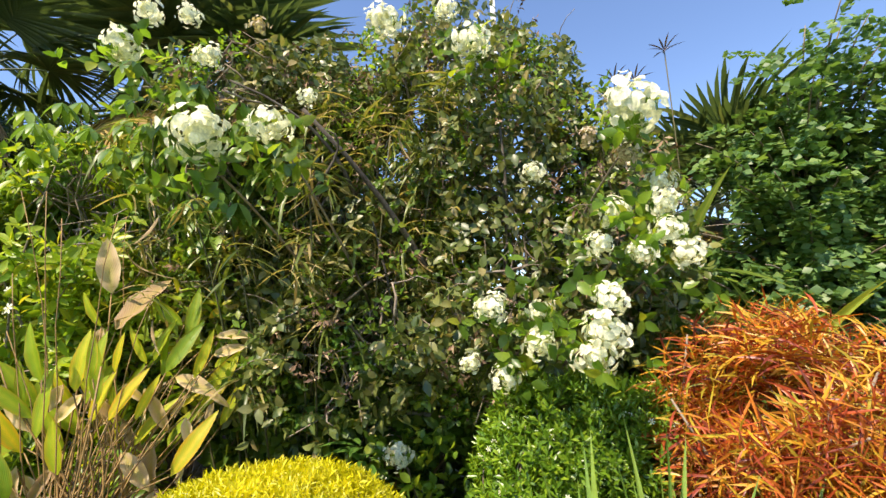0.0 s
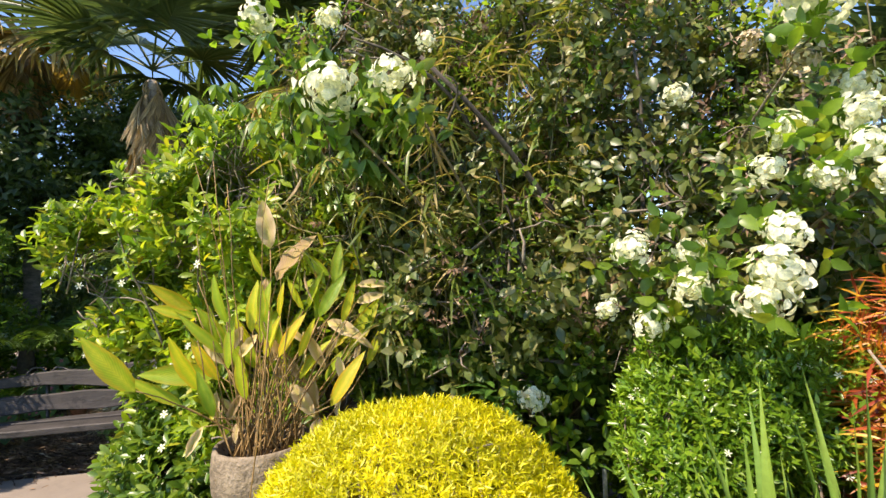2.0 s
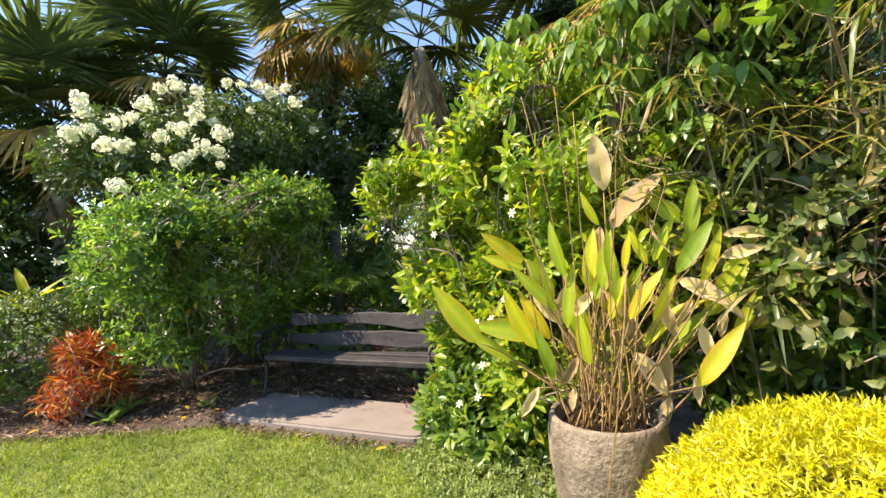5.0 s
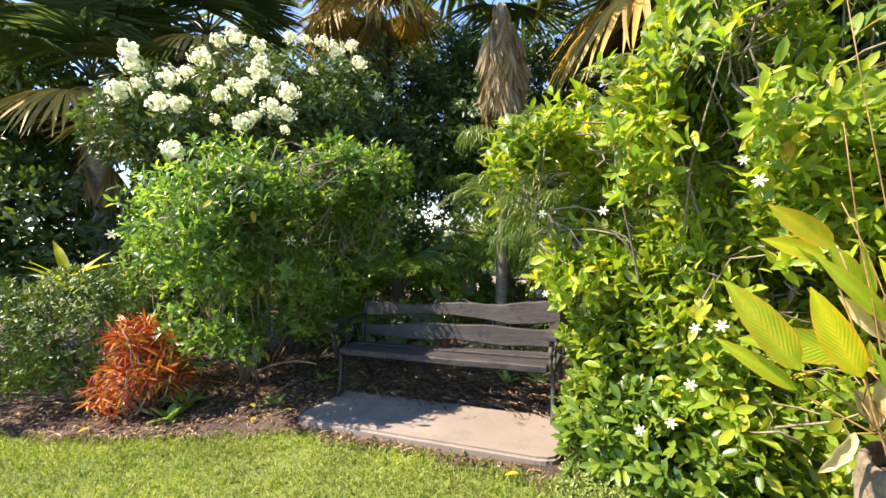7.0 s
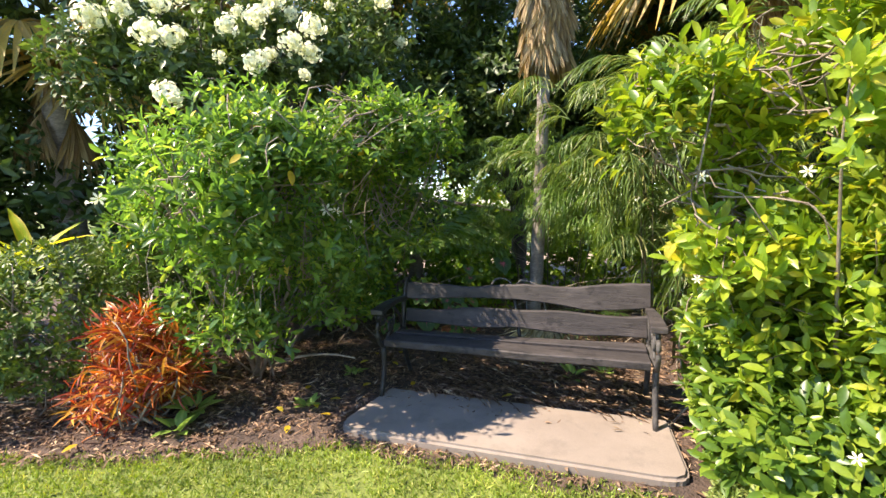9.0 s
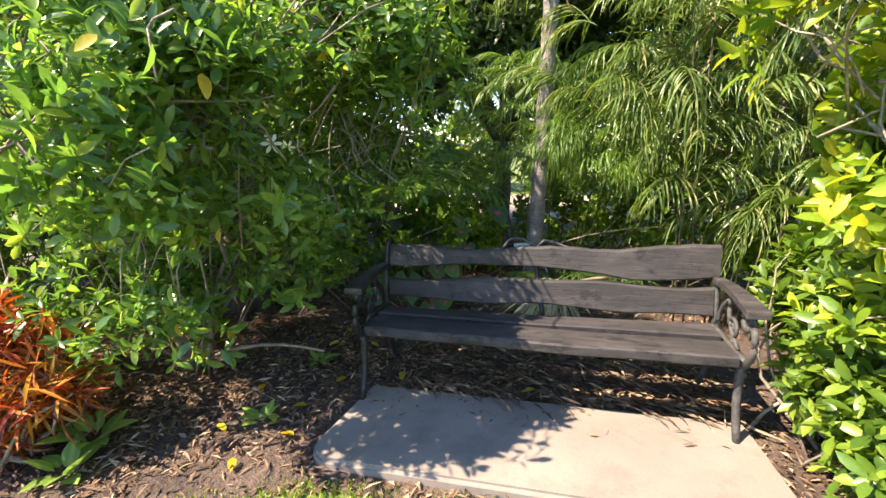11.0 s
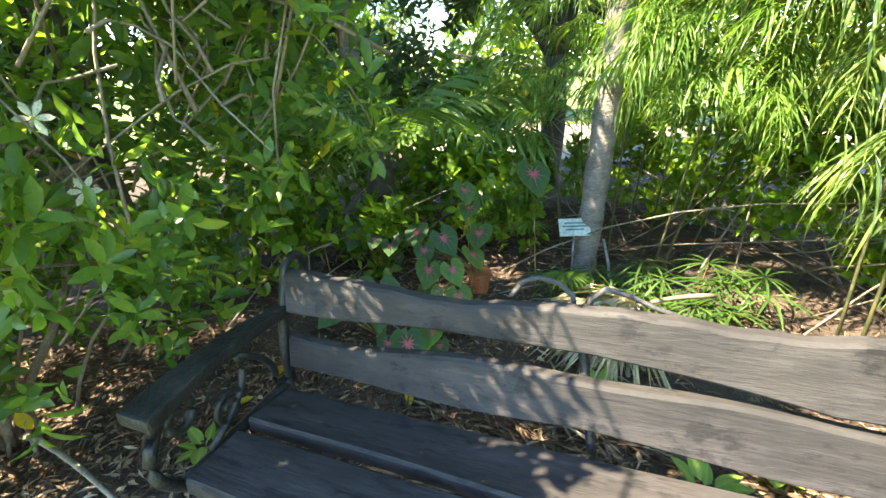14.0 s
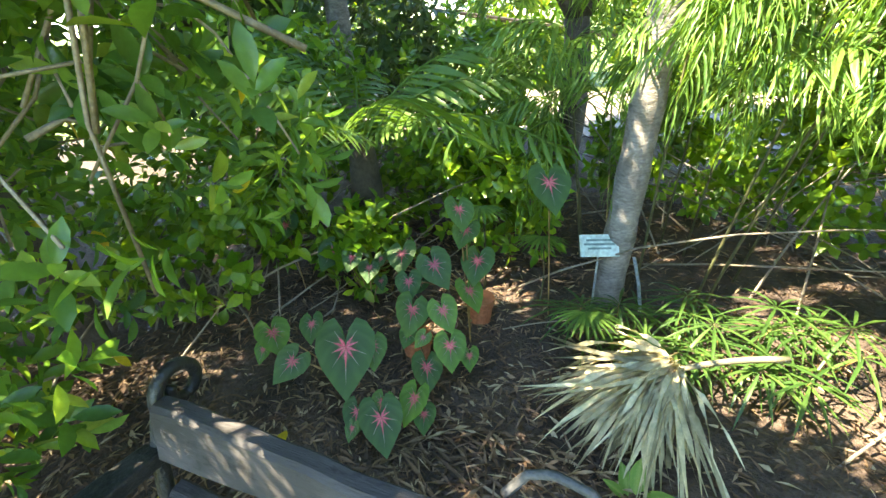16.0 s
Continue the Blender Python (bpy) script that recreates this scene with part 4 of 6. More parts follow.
feather_clump("bamboo_palm", (-3.75, 4.5, 0), np.concatenate([spots(120, (-4.3, 4.0, 1.3), (-2.7, 5.0, 2.7), 5), spots(20, (-4.0, 4.0, 0.8), (-3.1, 4.6, 1.4), 6), spots(24, (-4.7, 3.85, 1.6), (-3.6, 4.3, 2.5), 9)]), "large bright green clumping palm with long drooping strap leaflets", 0.7, 0.25, 0.055, 20, M_STRAP, 51, 40)
feather_clump("weeping_palm", (-5.2, 5.0, 0), np.concatenate([spots(90, (-6.1, 4.7, 0.8), (-4.1, 5.7, 2.2), 7), spots(40, (-4.95, 4.5, 1.1), (-4.2, 4.85, 2.0), 8), spots(10, (-5.75, 4.4, 0.9), (-5.3, 4.7, 1.7), 18)]), "fine-leaved weeping palm with narrow drooping green leaflets", 0.55, 0.21, 0.055, 20, M_FEATHER, 52)


def umbrella():
    S = spots(30, (-2.7, 2.55, 2.15), (-1.1, 3.2, 2.85), 12)
    S = np.concatenate([S, spots(14, (-1.7, 2.2, 2.1), (-0.9, 2.6, 2.6), 13)])
    base = (-1.9, 3.35, 0)
    t = thing("umbrella_shrub", base, "pale green shrub with drooping fingered leaves above the gardenia", "shrub")
    g = Geo()
    for p in S:
        tube(g, arc(base, p, 0.2), 0.012, 0.004, 5)
    part("branchwork", g.mesh("branchwork"), M_BARK, t)
    g = Geo()
    for k in range(5):
        Q = S + rng.normal(size=S.shape) * 0.09
        n = len(Q)
        for j in range(7):
            a = j * 0.9 + rng.random(n) * 0.5
            D = np.stack([np.cos(a), np.sin(a), np.full(n, -0.75)], 1)
            place(g, blade(3, 0.3, 0.3, 0.3, 0.55), Q, D, np.stack([np.cos(a) * 0.6, np.sin(a) * 0.6, np.ones(n)], 1), 0.14 * rng.uniform(0.7, 1.2, n))
    part("foliage", g.mesh("foliage"), M_UMBR, t)


umbrella()


# ---- small clipped shrubs ----
def dome():
    base = (-0.63, 1.63, 0.0)
    t = thing("golden_shrub", base, "clipped dome of bright golden-yellow foliage", "shrub")
    n = 20000
    d = unit(rng.normal(size=(n, 3)))
    d[:, 2] = np.abs(d[:, 2])
    P = np.array((base[0], base[1], 0.33)) + d * (0.69, 0.65, 0.71) * rng.uniform(0.9, 1.0, (n, 1))
    P += d * (lump(P, 6, 3) * 0.05)[:, None]
    low = rng.random(n) < 0.3
    P[low, 2] = rng.uniform(0.05, 0.36, low.sum())
    g = Geo()
    rosettes(g, NARROW, P, d, 5, 0.028, 0.95, 0.35, 0.55, 0.4, -0.05)
    part("foliage", g.mesh("foliage"), M_GOLD, t)
    g = Geo()
    twigs(g, base, P, 80, 0.01, 0.003, 0.1, 0.0)
    part("branchwork", g.mesh("branchwork"), M_BARK, t)


def ixora():
    base = (0.56, 2.05, 0.0)
    t = thing("small_round_shrub", base, "rounded glossy green shrub dotted with tiny white flowers", "shrub")
    P, N = crown([(0.57, 2.05, 0.95, 0.4, 0.36, 0.37), (0.4, 2.0, 0.78, 0.29, 0.32, 0.36), (0.79, 2.0, 0.95, 0.28, 0.3, 0.3), (0.52, 2.05, 0.42, 0.34, 0.3, 0.36)], 6000, 0.35, -0.9, 0.15, 61, -0.4)
    g = Geo()
    rosettes(g, blade(1, 0.32, 0.4, 0.15), P, N, 6, 0.038, 1.0, 0.6, 0.3)
    part("foliage", g.mesh("foliage"), M_IXORA, t)
    g = Geo()
    twigs(g, base, P, 80, 0.01, 0.003, 0.06, 0.0)
    part("branchwork", g.mesh("branchwork"), M_BARK, t)
    front = [k for k in range(len(P)) if N[k][1] < -0.1]
    pinwheels(t, [(*(P[k] + N[k] * 0.05), 0.017) for k in rng.choice(front, 26, replace=False)], (0.2, 0, 1.5))


def croton(base, lobes, n, size, mat, label, width=1.0, shag=0.15):
    t = thing("croton", base, label, "croton shrub")
    P, N = crown(lobes, n, 0.5, -0.85, shag, 71, -0.3)
    g = Geo()
    m = blade(2, 0.07 * width, 0.4, 0.45, 0.5, 0.03)
    rosettes(g, m, P, N, 8, size, 1.0, 0.7, 0.35, 0.35)
    part("foliage", g.mesh("foliage"), mat, t)
    g = Geo()
    twigs(g, base, P, 60, 0.011, 0.004, 0.08, 0.05)
    part("branchwork", g.mesh("branchwork"), M_BARK, t)


dome()
ixora()
croton((1.3, 1.75, 0), [(1.3, 1.75, 1.1, 0.5, 0.42, 0.42), (1.1, 1.7, 0.75, 0.3, 0.36, 0.5), (1.6, 1.6, 0.9, 0.5, 0.42, 0.5), (1.35, 1.6, 0.5, 0.5, 0.4, 0.45)], 2700, 0.105, M_CROTON, "large croton with narrow twisted red, orange and yellow leaves", 0.8, 0.15)
croton((-6.15, 1.0, 0), [(-6.15, 1.0, 0.5, 0.26, 0.26, 0.28), (-6.2, 0.95, 0.25, 0.32, 0.32, 0.24), (-6.1, 0.9, 0.66, 0.14, 0.14, 0.16), (-5.95, 1.1, 0.4, 0.2, 0.2, 0.2)], 400, 0.14, M_CROTON2, "small red and orange croton on the mulch", 1.1, 0.3)


def iris():
    base = (0.5, 1.6, 0)
    t = thing("sword_leaf_clump", base, "clump of upright pale green sword leaves", "plant")
    g = Geo()
    g.add(*blade(6, 0.055, 0.6, 0.12, 0.3))
    me = g.mesh("sword_leaf", chart=True)
    me.materials.append(M_IRIS)
    r = np.random.default_rng(5)
    for k in range(26):
        p = (0.53 + r.normal() * 0.1, 1.5 + r.normal() * 0.05, 0)
        lean = Vector((r.normal() * 0.2 + (p[0] - 0.5) * 1.3, r.normal() * 0.1 - 0.05, 1))
        part("leaf", me, None, t, at=frame_of(p, lean, (r.normal(), -1, 0.2), r.uniform(0.8, 1.2)))


iris()


# ---- potted plant ----
def potted():
    cx, cy = -1.54, 2.0
    pot = thing("plant_pot", (cx, cy, 0), "large rough pitted concrete pot", "plant pot")
    bm = bmesh.new()
    prof = [(0.0, 0.0), (0.13, 0.0), (0.16, 0.03), (0.205, 0.18), (0.255, 0.36), (0.284, 0.52), (0.287, 0.62), (0.276, 0.69), (0.27, 0.705), (0.257, 0.71), (0.245, 0.7), (0.245, 0.62), (0.0, 0.62)]
    k = 40
    rows = [[bm.verts.new((0.86 * r * math.cos(2 * math.pi * j / k), 0.86 * r * math.sin(2 * math.pi * j / k), z)) for j in range(k)] if r else [bm.verts.new((0, 0, z))] for r, z in prof]
    for a, b in zip(rows, rows[1:]):
        for j in range(k):
            f = [a[j % len(a)], a[(j + 1) % len(a)], b[(j + 1) % len(b)], b[j % len(b)]]
            f = list(dict.fromkeys(f))
            if len(f) > 2:
                bm.faces.new(f)
    bmesh.ops.recalc_face_normals(bm, faces=bm.faces)
    me = bpy.data.meshes.new("pot_body")
    for f in bm.faces:
        f.smooth = True
    bm.to_mesh(me)
    bm.free()
    part("pot_body", me, M_POT, pot, local=True)
    g = Geo()
    a = np.linspace(0, 2 * np.pi, 25)[:-1]
    g.add(np.concatenate([np.stack([0.205 * np.cos(a), 0.205 * np.sin(a), 0.632 + 0.01 * np.sin(a * 5)], 1), [(0, 0, 0.655)]]), [(j, (j + 1) % 24, 24) for j in range(24)])
    part("potting_soil", g.mesh("potting_soil"), M_SOIL, pot, local=True)
    t = thing("canna_plant", (cx, cy, 0.64), "tall half-withered broad-leaved plant in a concrete pot", "plant")
    def pattern(name, tmpl, mat):
        g = Geo()
        g.add(*tmpl)
        me = g.mesh(name, chart=True)
        me.materials.append(mat)
        return me

    green = [pattern("leaf", blade(7, w, 0.35, c, 0.42, 0.01), M_CANE) for w, c in ((0.2, 0.12), (0.25, 0.2), (0.31, 0.08))]
    dry = [pattern("withered_leaf", blade(8, w, f, c, 0.45, 0.03), M_CANE_DRY) for w, f, c in ((0.36, 0.5, 0.1), (0.27, 0.9, 0.3), (0.33, 0.6, 0.2))]
    r = np.random.default_rng(8)
    stems = Geo()

    def stalk(p, q, rad=0.006):
        tube(stems, arc(p, q, 0.02, (r.normal() * 0.03, r.normal() * 0.03, 0)) + r.normal(size=(7, 3)) * 0.004, rad, rad * 0.6, 5)

    def foot():
        a, rad = r.random() * 6.28, 0.17 * math.sqrt(r.random())
        return np.array((cx + rad * math.cos(a), cy + rad * math.sin(a), 0.635))

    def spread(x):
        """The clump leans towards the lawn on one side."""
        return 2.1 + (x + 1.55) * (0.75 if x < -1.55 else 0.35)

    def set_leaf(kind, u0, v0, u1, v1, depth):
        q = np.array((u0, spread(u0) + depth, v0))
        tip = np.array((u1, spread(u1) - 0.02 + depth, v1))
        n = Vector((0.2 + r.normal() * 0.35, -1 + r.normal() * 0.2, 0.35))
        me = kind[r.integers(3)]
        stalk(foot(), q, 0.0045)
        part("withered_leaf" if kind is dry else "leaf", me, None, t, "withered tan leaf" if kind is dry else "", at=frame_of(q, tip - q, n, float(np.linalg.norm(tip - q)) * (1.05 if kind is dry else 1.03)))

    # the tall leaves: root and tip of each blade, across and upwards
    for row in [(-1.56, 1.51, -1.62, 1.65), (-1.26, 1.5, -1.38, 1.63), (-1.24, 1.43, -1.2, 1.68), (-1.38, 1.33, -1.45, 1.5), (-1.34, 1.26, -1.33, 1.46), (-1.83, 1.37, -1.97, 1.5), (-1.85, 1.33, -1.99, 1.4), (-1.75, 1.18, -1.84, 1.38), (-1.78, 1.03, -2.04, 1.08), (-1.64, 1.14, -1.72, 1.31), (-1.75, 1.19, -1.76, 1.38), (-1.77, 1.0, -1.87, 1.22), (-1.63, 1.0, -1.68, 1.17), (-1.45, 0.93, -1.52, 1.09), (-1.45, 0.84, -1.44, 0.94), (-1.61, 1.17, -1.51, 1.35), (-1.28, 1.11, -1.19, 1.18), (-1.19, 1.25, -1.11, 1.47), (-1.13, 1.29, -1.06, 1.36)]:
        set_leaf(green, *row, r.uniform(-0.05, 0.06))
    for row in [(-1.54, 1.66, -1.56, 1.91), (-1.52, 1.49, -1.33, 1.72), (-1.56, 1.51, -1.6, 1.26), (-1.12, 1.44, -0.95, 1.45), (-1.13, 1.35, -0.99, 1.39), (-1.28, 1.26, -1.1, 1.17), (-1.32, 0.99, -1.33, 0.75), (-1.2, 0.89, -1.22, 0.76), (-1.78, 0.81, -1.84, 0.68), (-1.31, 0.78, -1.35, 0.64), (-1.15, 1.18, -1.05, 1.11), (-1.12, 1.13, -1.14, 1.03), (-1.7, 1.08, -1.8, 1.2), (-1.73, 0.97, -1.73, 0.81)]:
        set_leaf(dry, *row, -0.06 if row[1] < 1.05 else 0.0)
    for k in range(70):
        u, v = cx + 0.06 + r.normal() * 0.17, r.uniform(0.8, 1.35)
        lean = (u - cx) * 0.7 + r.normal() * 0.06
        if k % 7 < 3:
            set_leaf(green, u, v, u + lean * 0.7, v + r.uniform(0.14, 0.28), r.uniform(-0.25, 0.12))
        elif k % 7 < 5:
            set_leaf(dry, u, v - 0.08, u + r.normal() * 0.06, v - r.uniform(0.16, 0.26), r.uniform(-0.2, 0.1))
    for k in range(9):
        a = r.random() * 6.28
        stalk((cx + 0.12 * math.cos(a), cy + 0.12 * math.sin(a), 0.61), (cx + 0.3 * math.cos(a), cy + 0.25 * math.sin(a), r.uniform(1.4, 2.1)), 0.003)
    stalk((-1.35, 1.82, 1.35), (-1.5, 1.72, 0.1), 0.004)
    part("stemwork", stems.mesh("stemwork"), M_CANESTEM, t)


potted()


# ---- palms ----
def fan_mesh(name, segs, spread, droop, mat, seed, split=0.45, petiole=0.7):
    r = np.random.default_rng(seed)
    g = Geo()
    a = np.linspace(-spread, spread, segs) + r.normal(size=segs) * 0.03
    D = np.stack([np.cos(a), np.sin(a), np.full(segs, 0.05)], 1)
    m = blade(4, 0.06, 0.6, droop, 0.5)
    place(g, m, np.tile((petiole, 0, 0.0), (segs, 1)), D, np.tile((0, 0, 1.0), (segs, 1)) + r.normal(size=(segs, 3)) * 0.2, r.uniform(0.75, 1.0, segs))
    tube(g, arc((0, 0, 0), (petiole, 0, 0), 0.03), 0.016, 0.01, 5)
    me = g.mesh(name)
    me.materials.append(mat)
    return me


FAN = [fan_mesh("frond", 46, 2.1, 0.35, M_FAN, s) for s in (1, 2)]
FAN_OLD = fan_mesh("old_frond", 42, 1.9, 0.55, M_FAN_OLD, 3)
FAN_DEAD = fan_mesh("dead_frond", 30, 0.5, 0.12, M_FAN_DEAD, 4, petiole=0.25)


def fan_palm(base, top, r, green, old, dead, size, label, skirt=0.9):
    t = thing("fan_palm", base, label, "palm tree")
    n = 40
    pts = arc(base, top, 0, (0.03, 0, 0), n)
    g = Geo()
    tube(g, pts, r * (1.05 + 0.06 * np.sin(np.arange(n) * 2.1)) * np.linspace(1.08, 0.85, n), 0, 14)
    part("trunk", g.mesh("trunk"), M_PALM, t)
    q = np.random.default_rng(int(abs(base[0]) * 10))
    for k in range(green):
        a, e = k * 2.4, q.uniform(-0.1, 1.2)
        part("frond", FAN[k % 2], None, t, at=frame_of(Vector(top) + Vector((0, 0, 0.15)), (math.cos(a), math.sin(a), e), (0, 0, 1), size * q.uniform(0.85, 1.1)))
    for k in range(old):
        a = k * 2.4 + 1
        part("frond", FAN_OLD, None, t, "yellow-brown dying frond", at=frame_of(Vector(top), (math.cos(a), math.sin(a), q.uniform(-0.75, -0.15)), (0, 0, 1), size * q.uniform(0.8, 1.0)))
    for k in range(dead):
        a = k * 2.4 + 0.5
        h = q.uniform(-skirt, 0.0)
        p = Vector(top) + Vector((math.cos(a) * r, math.sin(a) * r, h))
        part("dead_frond", FAN_DEAD, None, t, "hanging dead brown frond", at=frame_of(p, (math.cos(a) * 0.24, math.sin(a) * 0.24, -1), (math.cos(a), math.sin(a), 0.3), size * q.uniform(0.55, 0.75)))
    return t


fan_palm((-5.14, 4.6, 0), (-5.0, 4.6, 4.15), 0.068, 10, 0, 62, 0.95, "slender fan palm with a skirt of dead brown fronds", 0.75)
fan_palm((-8.4, 5.4, 0), (-8.25, 5.2, 5.75), 0.1, 9, 13, 12, 1.2, "fan palm with golden-brown drooping lower fronds")
fan_palm((-9.2, 2.8, 0), (-9.1, 2.7, 4.4), 0.16, 17, 6, 10, 1.2, "tall fan palm in the shade behind the flowering tree")
fan_palm((-9.3, 1.3, 0), (-9.4, 1.3, 3.5), 0.15, 16, 6, 8, 1.15, "fan palm with yellowing lower fronds")
fan_palm((-3.2, 6.4, 0), (-3.2, 6.4, 4.6), 0.15, 20, 8, 20, 1.6, "tall dark fan palm behind the hedge")


# ---- trees ----
def tree(base, lobes, n, mat, label, size, shell=0.6, name="shade_tree", trunk=0.12, limbs=10, per=6, seed=3, hole=-0.3):
    t = thing(name, base, label, "tree")
    P, N = crown(lobes, n, shell, -0.95, 0.22, seed, hole)
    g = Geo()
    rosettes(g, LEAF_SMALL, P, N, per, size, 1.3, 0.2, 0.6, 0.35, 0.15)
    part("crown", g.mesh("crown"), mat, t)
    g = Geo()
    L = np.array(lobes)
    mid = L[:, :3].mean(axis=0)
    fork = np.array((base[0] * 0.7 + mid[0] * 0.3, base[1] * 0.7 + mid[1] * 0.3, max(mid[2] * 0.45, 0.8)))
    tube(g, arc((base[0], base[1], -0.1), fork, 0, (0.06, 0.03, 0)), trunk, trunk * 0.75, 9)
    for c in L:
        h = Geo()
        tube(h, arc(fork, c[:3], 0.1, rng.normal(size=3) * 0.12), trunk * 0.6, trunk * 0.2, 7)
        part("limb", h.mesh("limb"), M_DBARK, t)
    part("trunk", g.mesh("trunk"), M_DBARK, t)
    g = Geo()
    for k in rng.choice(len(P), limbs * 5, replace=False):
        c = L[np.argmin(np.linalg.norm(L[:, :3] - P[k], axis=1)), :3]
        tube(g, arc(c, P[k], 0.05, rng.normal(size=3) * 0.08), trunk * 0.18, 0.006, 5)
    part("branchwork", g.mesh("branchwork"), M_DBARK, t)
    return t


wt = tree((-6.9, 2.6, 0), [(-7.1, 1.55, 2.95, 0.36, 0.42, 0.4), (-6.75, 2.05, 3.0, 0.42, 0.5, 0.4), (-6.6, 2.7, 3.15, 0.45, 0.5, 0.38), (-6.35, 2.3, 2.65, 0.32, 0.4, 0.34), (-6.5, 3.4, 3.25, 0.42, 0.5, 0.38), (-7.2, 1.25, 2.6, 0.4, 0.4, 0.42), (-6.25, 3.0, 2.85, 0.38, 0.5, 0.34), (-6.65, 1.6, 2.55, 0.33, 0.35, 0.28)], 1900, M_WTREE, "flowering tree covered in white flower heads", 0.085, 0.7, "flowering_tree", 0.08)
heads(wt, [(x, y, z, r * 0.86) for x, y, z, r in [(-6.77, 1.16, 3.22, 0.12), (-6.75, 1.16, 3.1, 0.12), (-6.91, 1.09, 2.86, 0.14), (-6.34, 1.27, 2.68, 0.12), (-6.36, 1.44, 2.68, 0.12), (-6.54, 1.41, 2.96, 0.13), (-6.36, 1.64, 3.16, 0.13), (-6.0, 2.02, 3.02, 0.12), (-5.93, 1.86, 2.83, 0.11), (-5.67, 2.16, 2.78, 0.12), (-5.68, 1.98, 2.62, 0.11), (-5.66, 2.12, 2.57, 0.1), (-5.91, 1.81, 2.49, 0.11), (-6.04, 1.69, 2.75, 0.1), (-5.92, 1.94, 2.57, 0.08), (-6.19, 1.32, 2.23, 0.12), (-6.12, 3.3, 3.44, 0.11), (-6.6, 1.2, 2.87, 0.09)]])
heads(wt, [(x, y, z, r * 0.86) for x, y, z, r in [(-6.21, 2.14, 3.36, 0.1), (-6.28, 1.93, 3.42, 0.12), (-6.36, 1.81, 3.36, 0.09), (-6.08, 2.09, 3.17, 0.08), (-6.19, 2.47, 3.53, 0.09), (-6.12, 2.61, 3.52, 0.08), (-6.1, 2.8, 3.55, 0.09), (-6.05, 2.93, 3.48, 0.12), (-6.0, 3.12, 3.56, 0.09), (-6.12, 3.56, 3.12, 0.08), (-6.14, 1.67, 2.55, 0.06), (-6.26, 2.77, 3.27, 0.06), (-6.07, 2.23, 3.0, 0.07), (-6.09, 1.8, 2.89, 0.06), (-6.39, 1.52, 3.0, 0.09), (-5.89, 2.22, 2.48, 0.06)]])
tree((-9.6, 4.3, 0), [(-9.2, 4.2, 3.0, 1.4, 1.3, 1.4), (-8.2, 5.2, 3.6, 1.3, 1.2, 1.3), (-10.2, 3.0, 3.6, 1.3, 1.4, 1.6), (-9.0, 4.6, 1.5, 1.1, 1.1, 1.0), (-8.6, 6.3, 1.1, 0.8, 0.7, 0.9)], 4600, M_DARK, "dense dark shade tree behind the flowering tree", 0.14, seed=81)
tree((-6.6, 6.6, 0), [(-6.6, 6.0, 3.0, 1.3, 0.9, 1.1), (-5.6, 6.6, 3.6, 1.2, 0.9, 1.2), (-7.4, 5.4, 2.6, 1.0, 0.9, 0.9), (-7.2, 6.2, 4.2, 1.2, 1.0, 0.9), (-4.9, 7.0, 2.7, 1.1, 0.7, 1.0), (-5.9, 7.4, 2.3, 1.0, 0.6, 0.8)], 5600, M_DARK, "dark spreading tree behind the bench", 0.13, seed=82, trunk=0.15)
tree((-10.2, 0.4, 0), [(-9.9, 0.3, 1.6, 1.1, 1.3, 1.4), (-10.6, 0.6, 3.2, 1.2, 1.4, 1.1), (-10.4, -1.4, 1.7, 1.1, 1.1, 1.5), (-9.2, 2.2, 1.4, 0.9, 1.1, 1.2)], 4600, M_DARK, "dense dark tree closing the lawn's far side", 0.14, seed=83)
tree((-3.6, 7.8, 0), [(-4.2, 7.4, 4.0, 1.3, 1.0, 1.3), (-2.8, 7.4, 3.6, 1.3, 1.0, 1.2), (-3.4, 7.2, 5.0, 1.3, 1.0, 1.0), (-1.8, 6.6, 3.0, 1.2, 0.8, 1.1), (-3.6, 6.9, 2.2, 1.0, 0.7, 0.9), (-2.6, 6.4, 1.6, 0.9, 0.7, 0.9), (-0.7, 6.4, 2.5, 1.2, 0.7, 1.6)], 5400, M_DARK, "dark tree behind the tall hedge", 0.13, seed=84)


tree((-8, 12.2, 0), [(-13.5, 9.4, 2.0, 1.6, 1.0, 2.5), (-10.5, 11.6, 2.0, 1.7, 1.0, 2.5), (-7.6, 12.4, 2.0, 1.7, 1.0, 2.5), (-4.6, 13.0, 2.0, 1.7, 1.0, 2.5), (-1.4, 13.2, 2.0, 1.8, 1.0, 2.5), (-12.6, 6.4, 2.0, 1.2, 1.6, 2.5)], 6400, M_GARD, "sunlit screen of shrubs beyond the path", 0.2, 0.4, "screen_shrub", 0.06, seed=86)


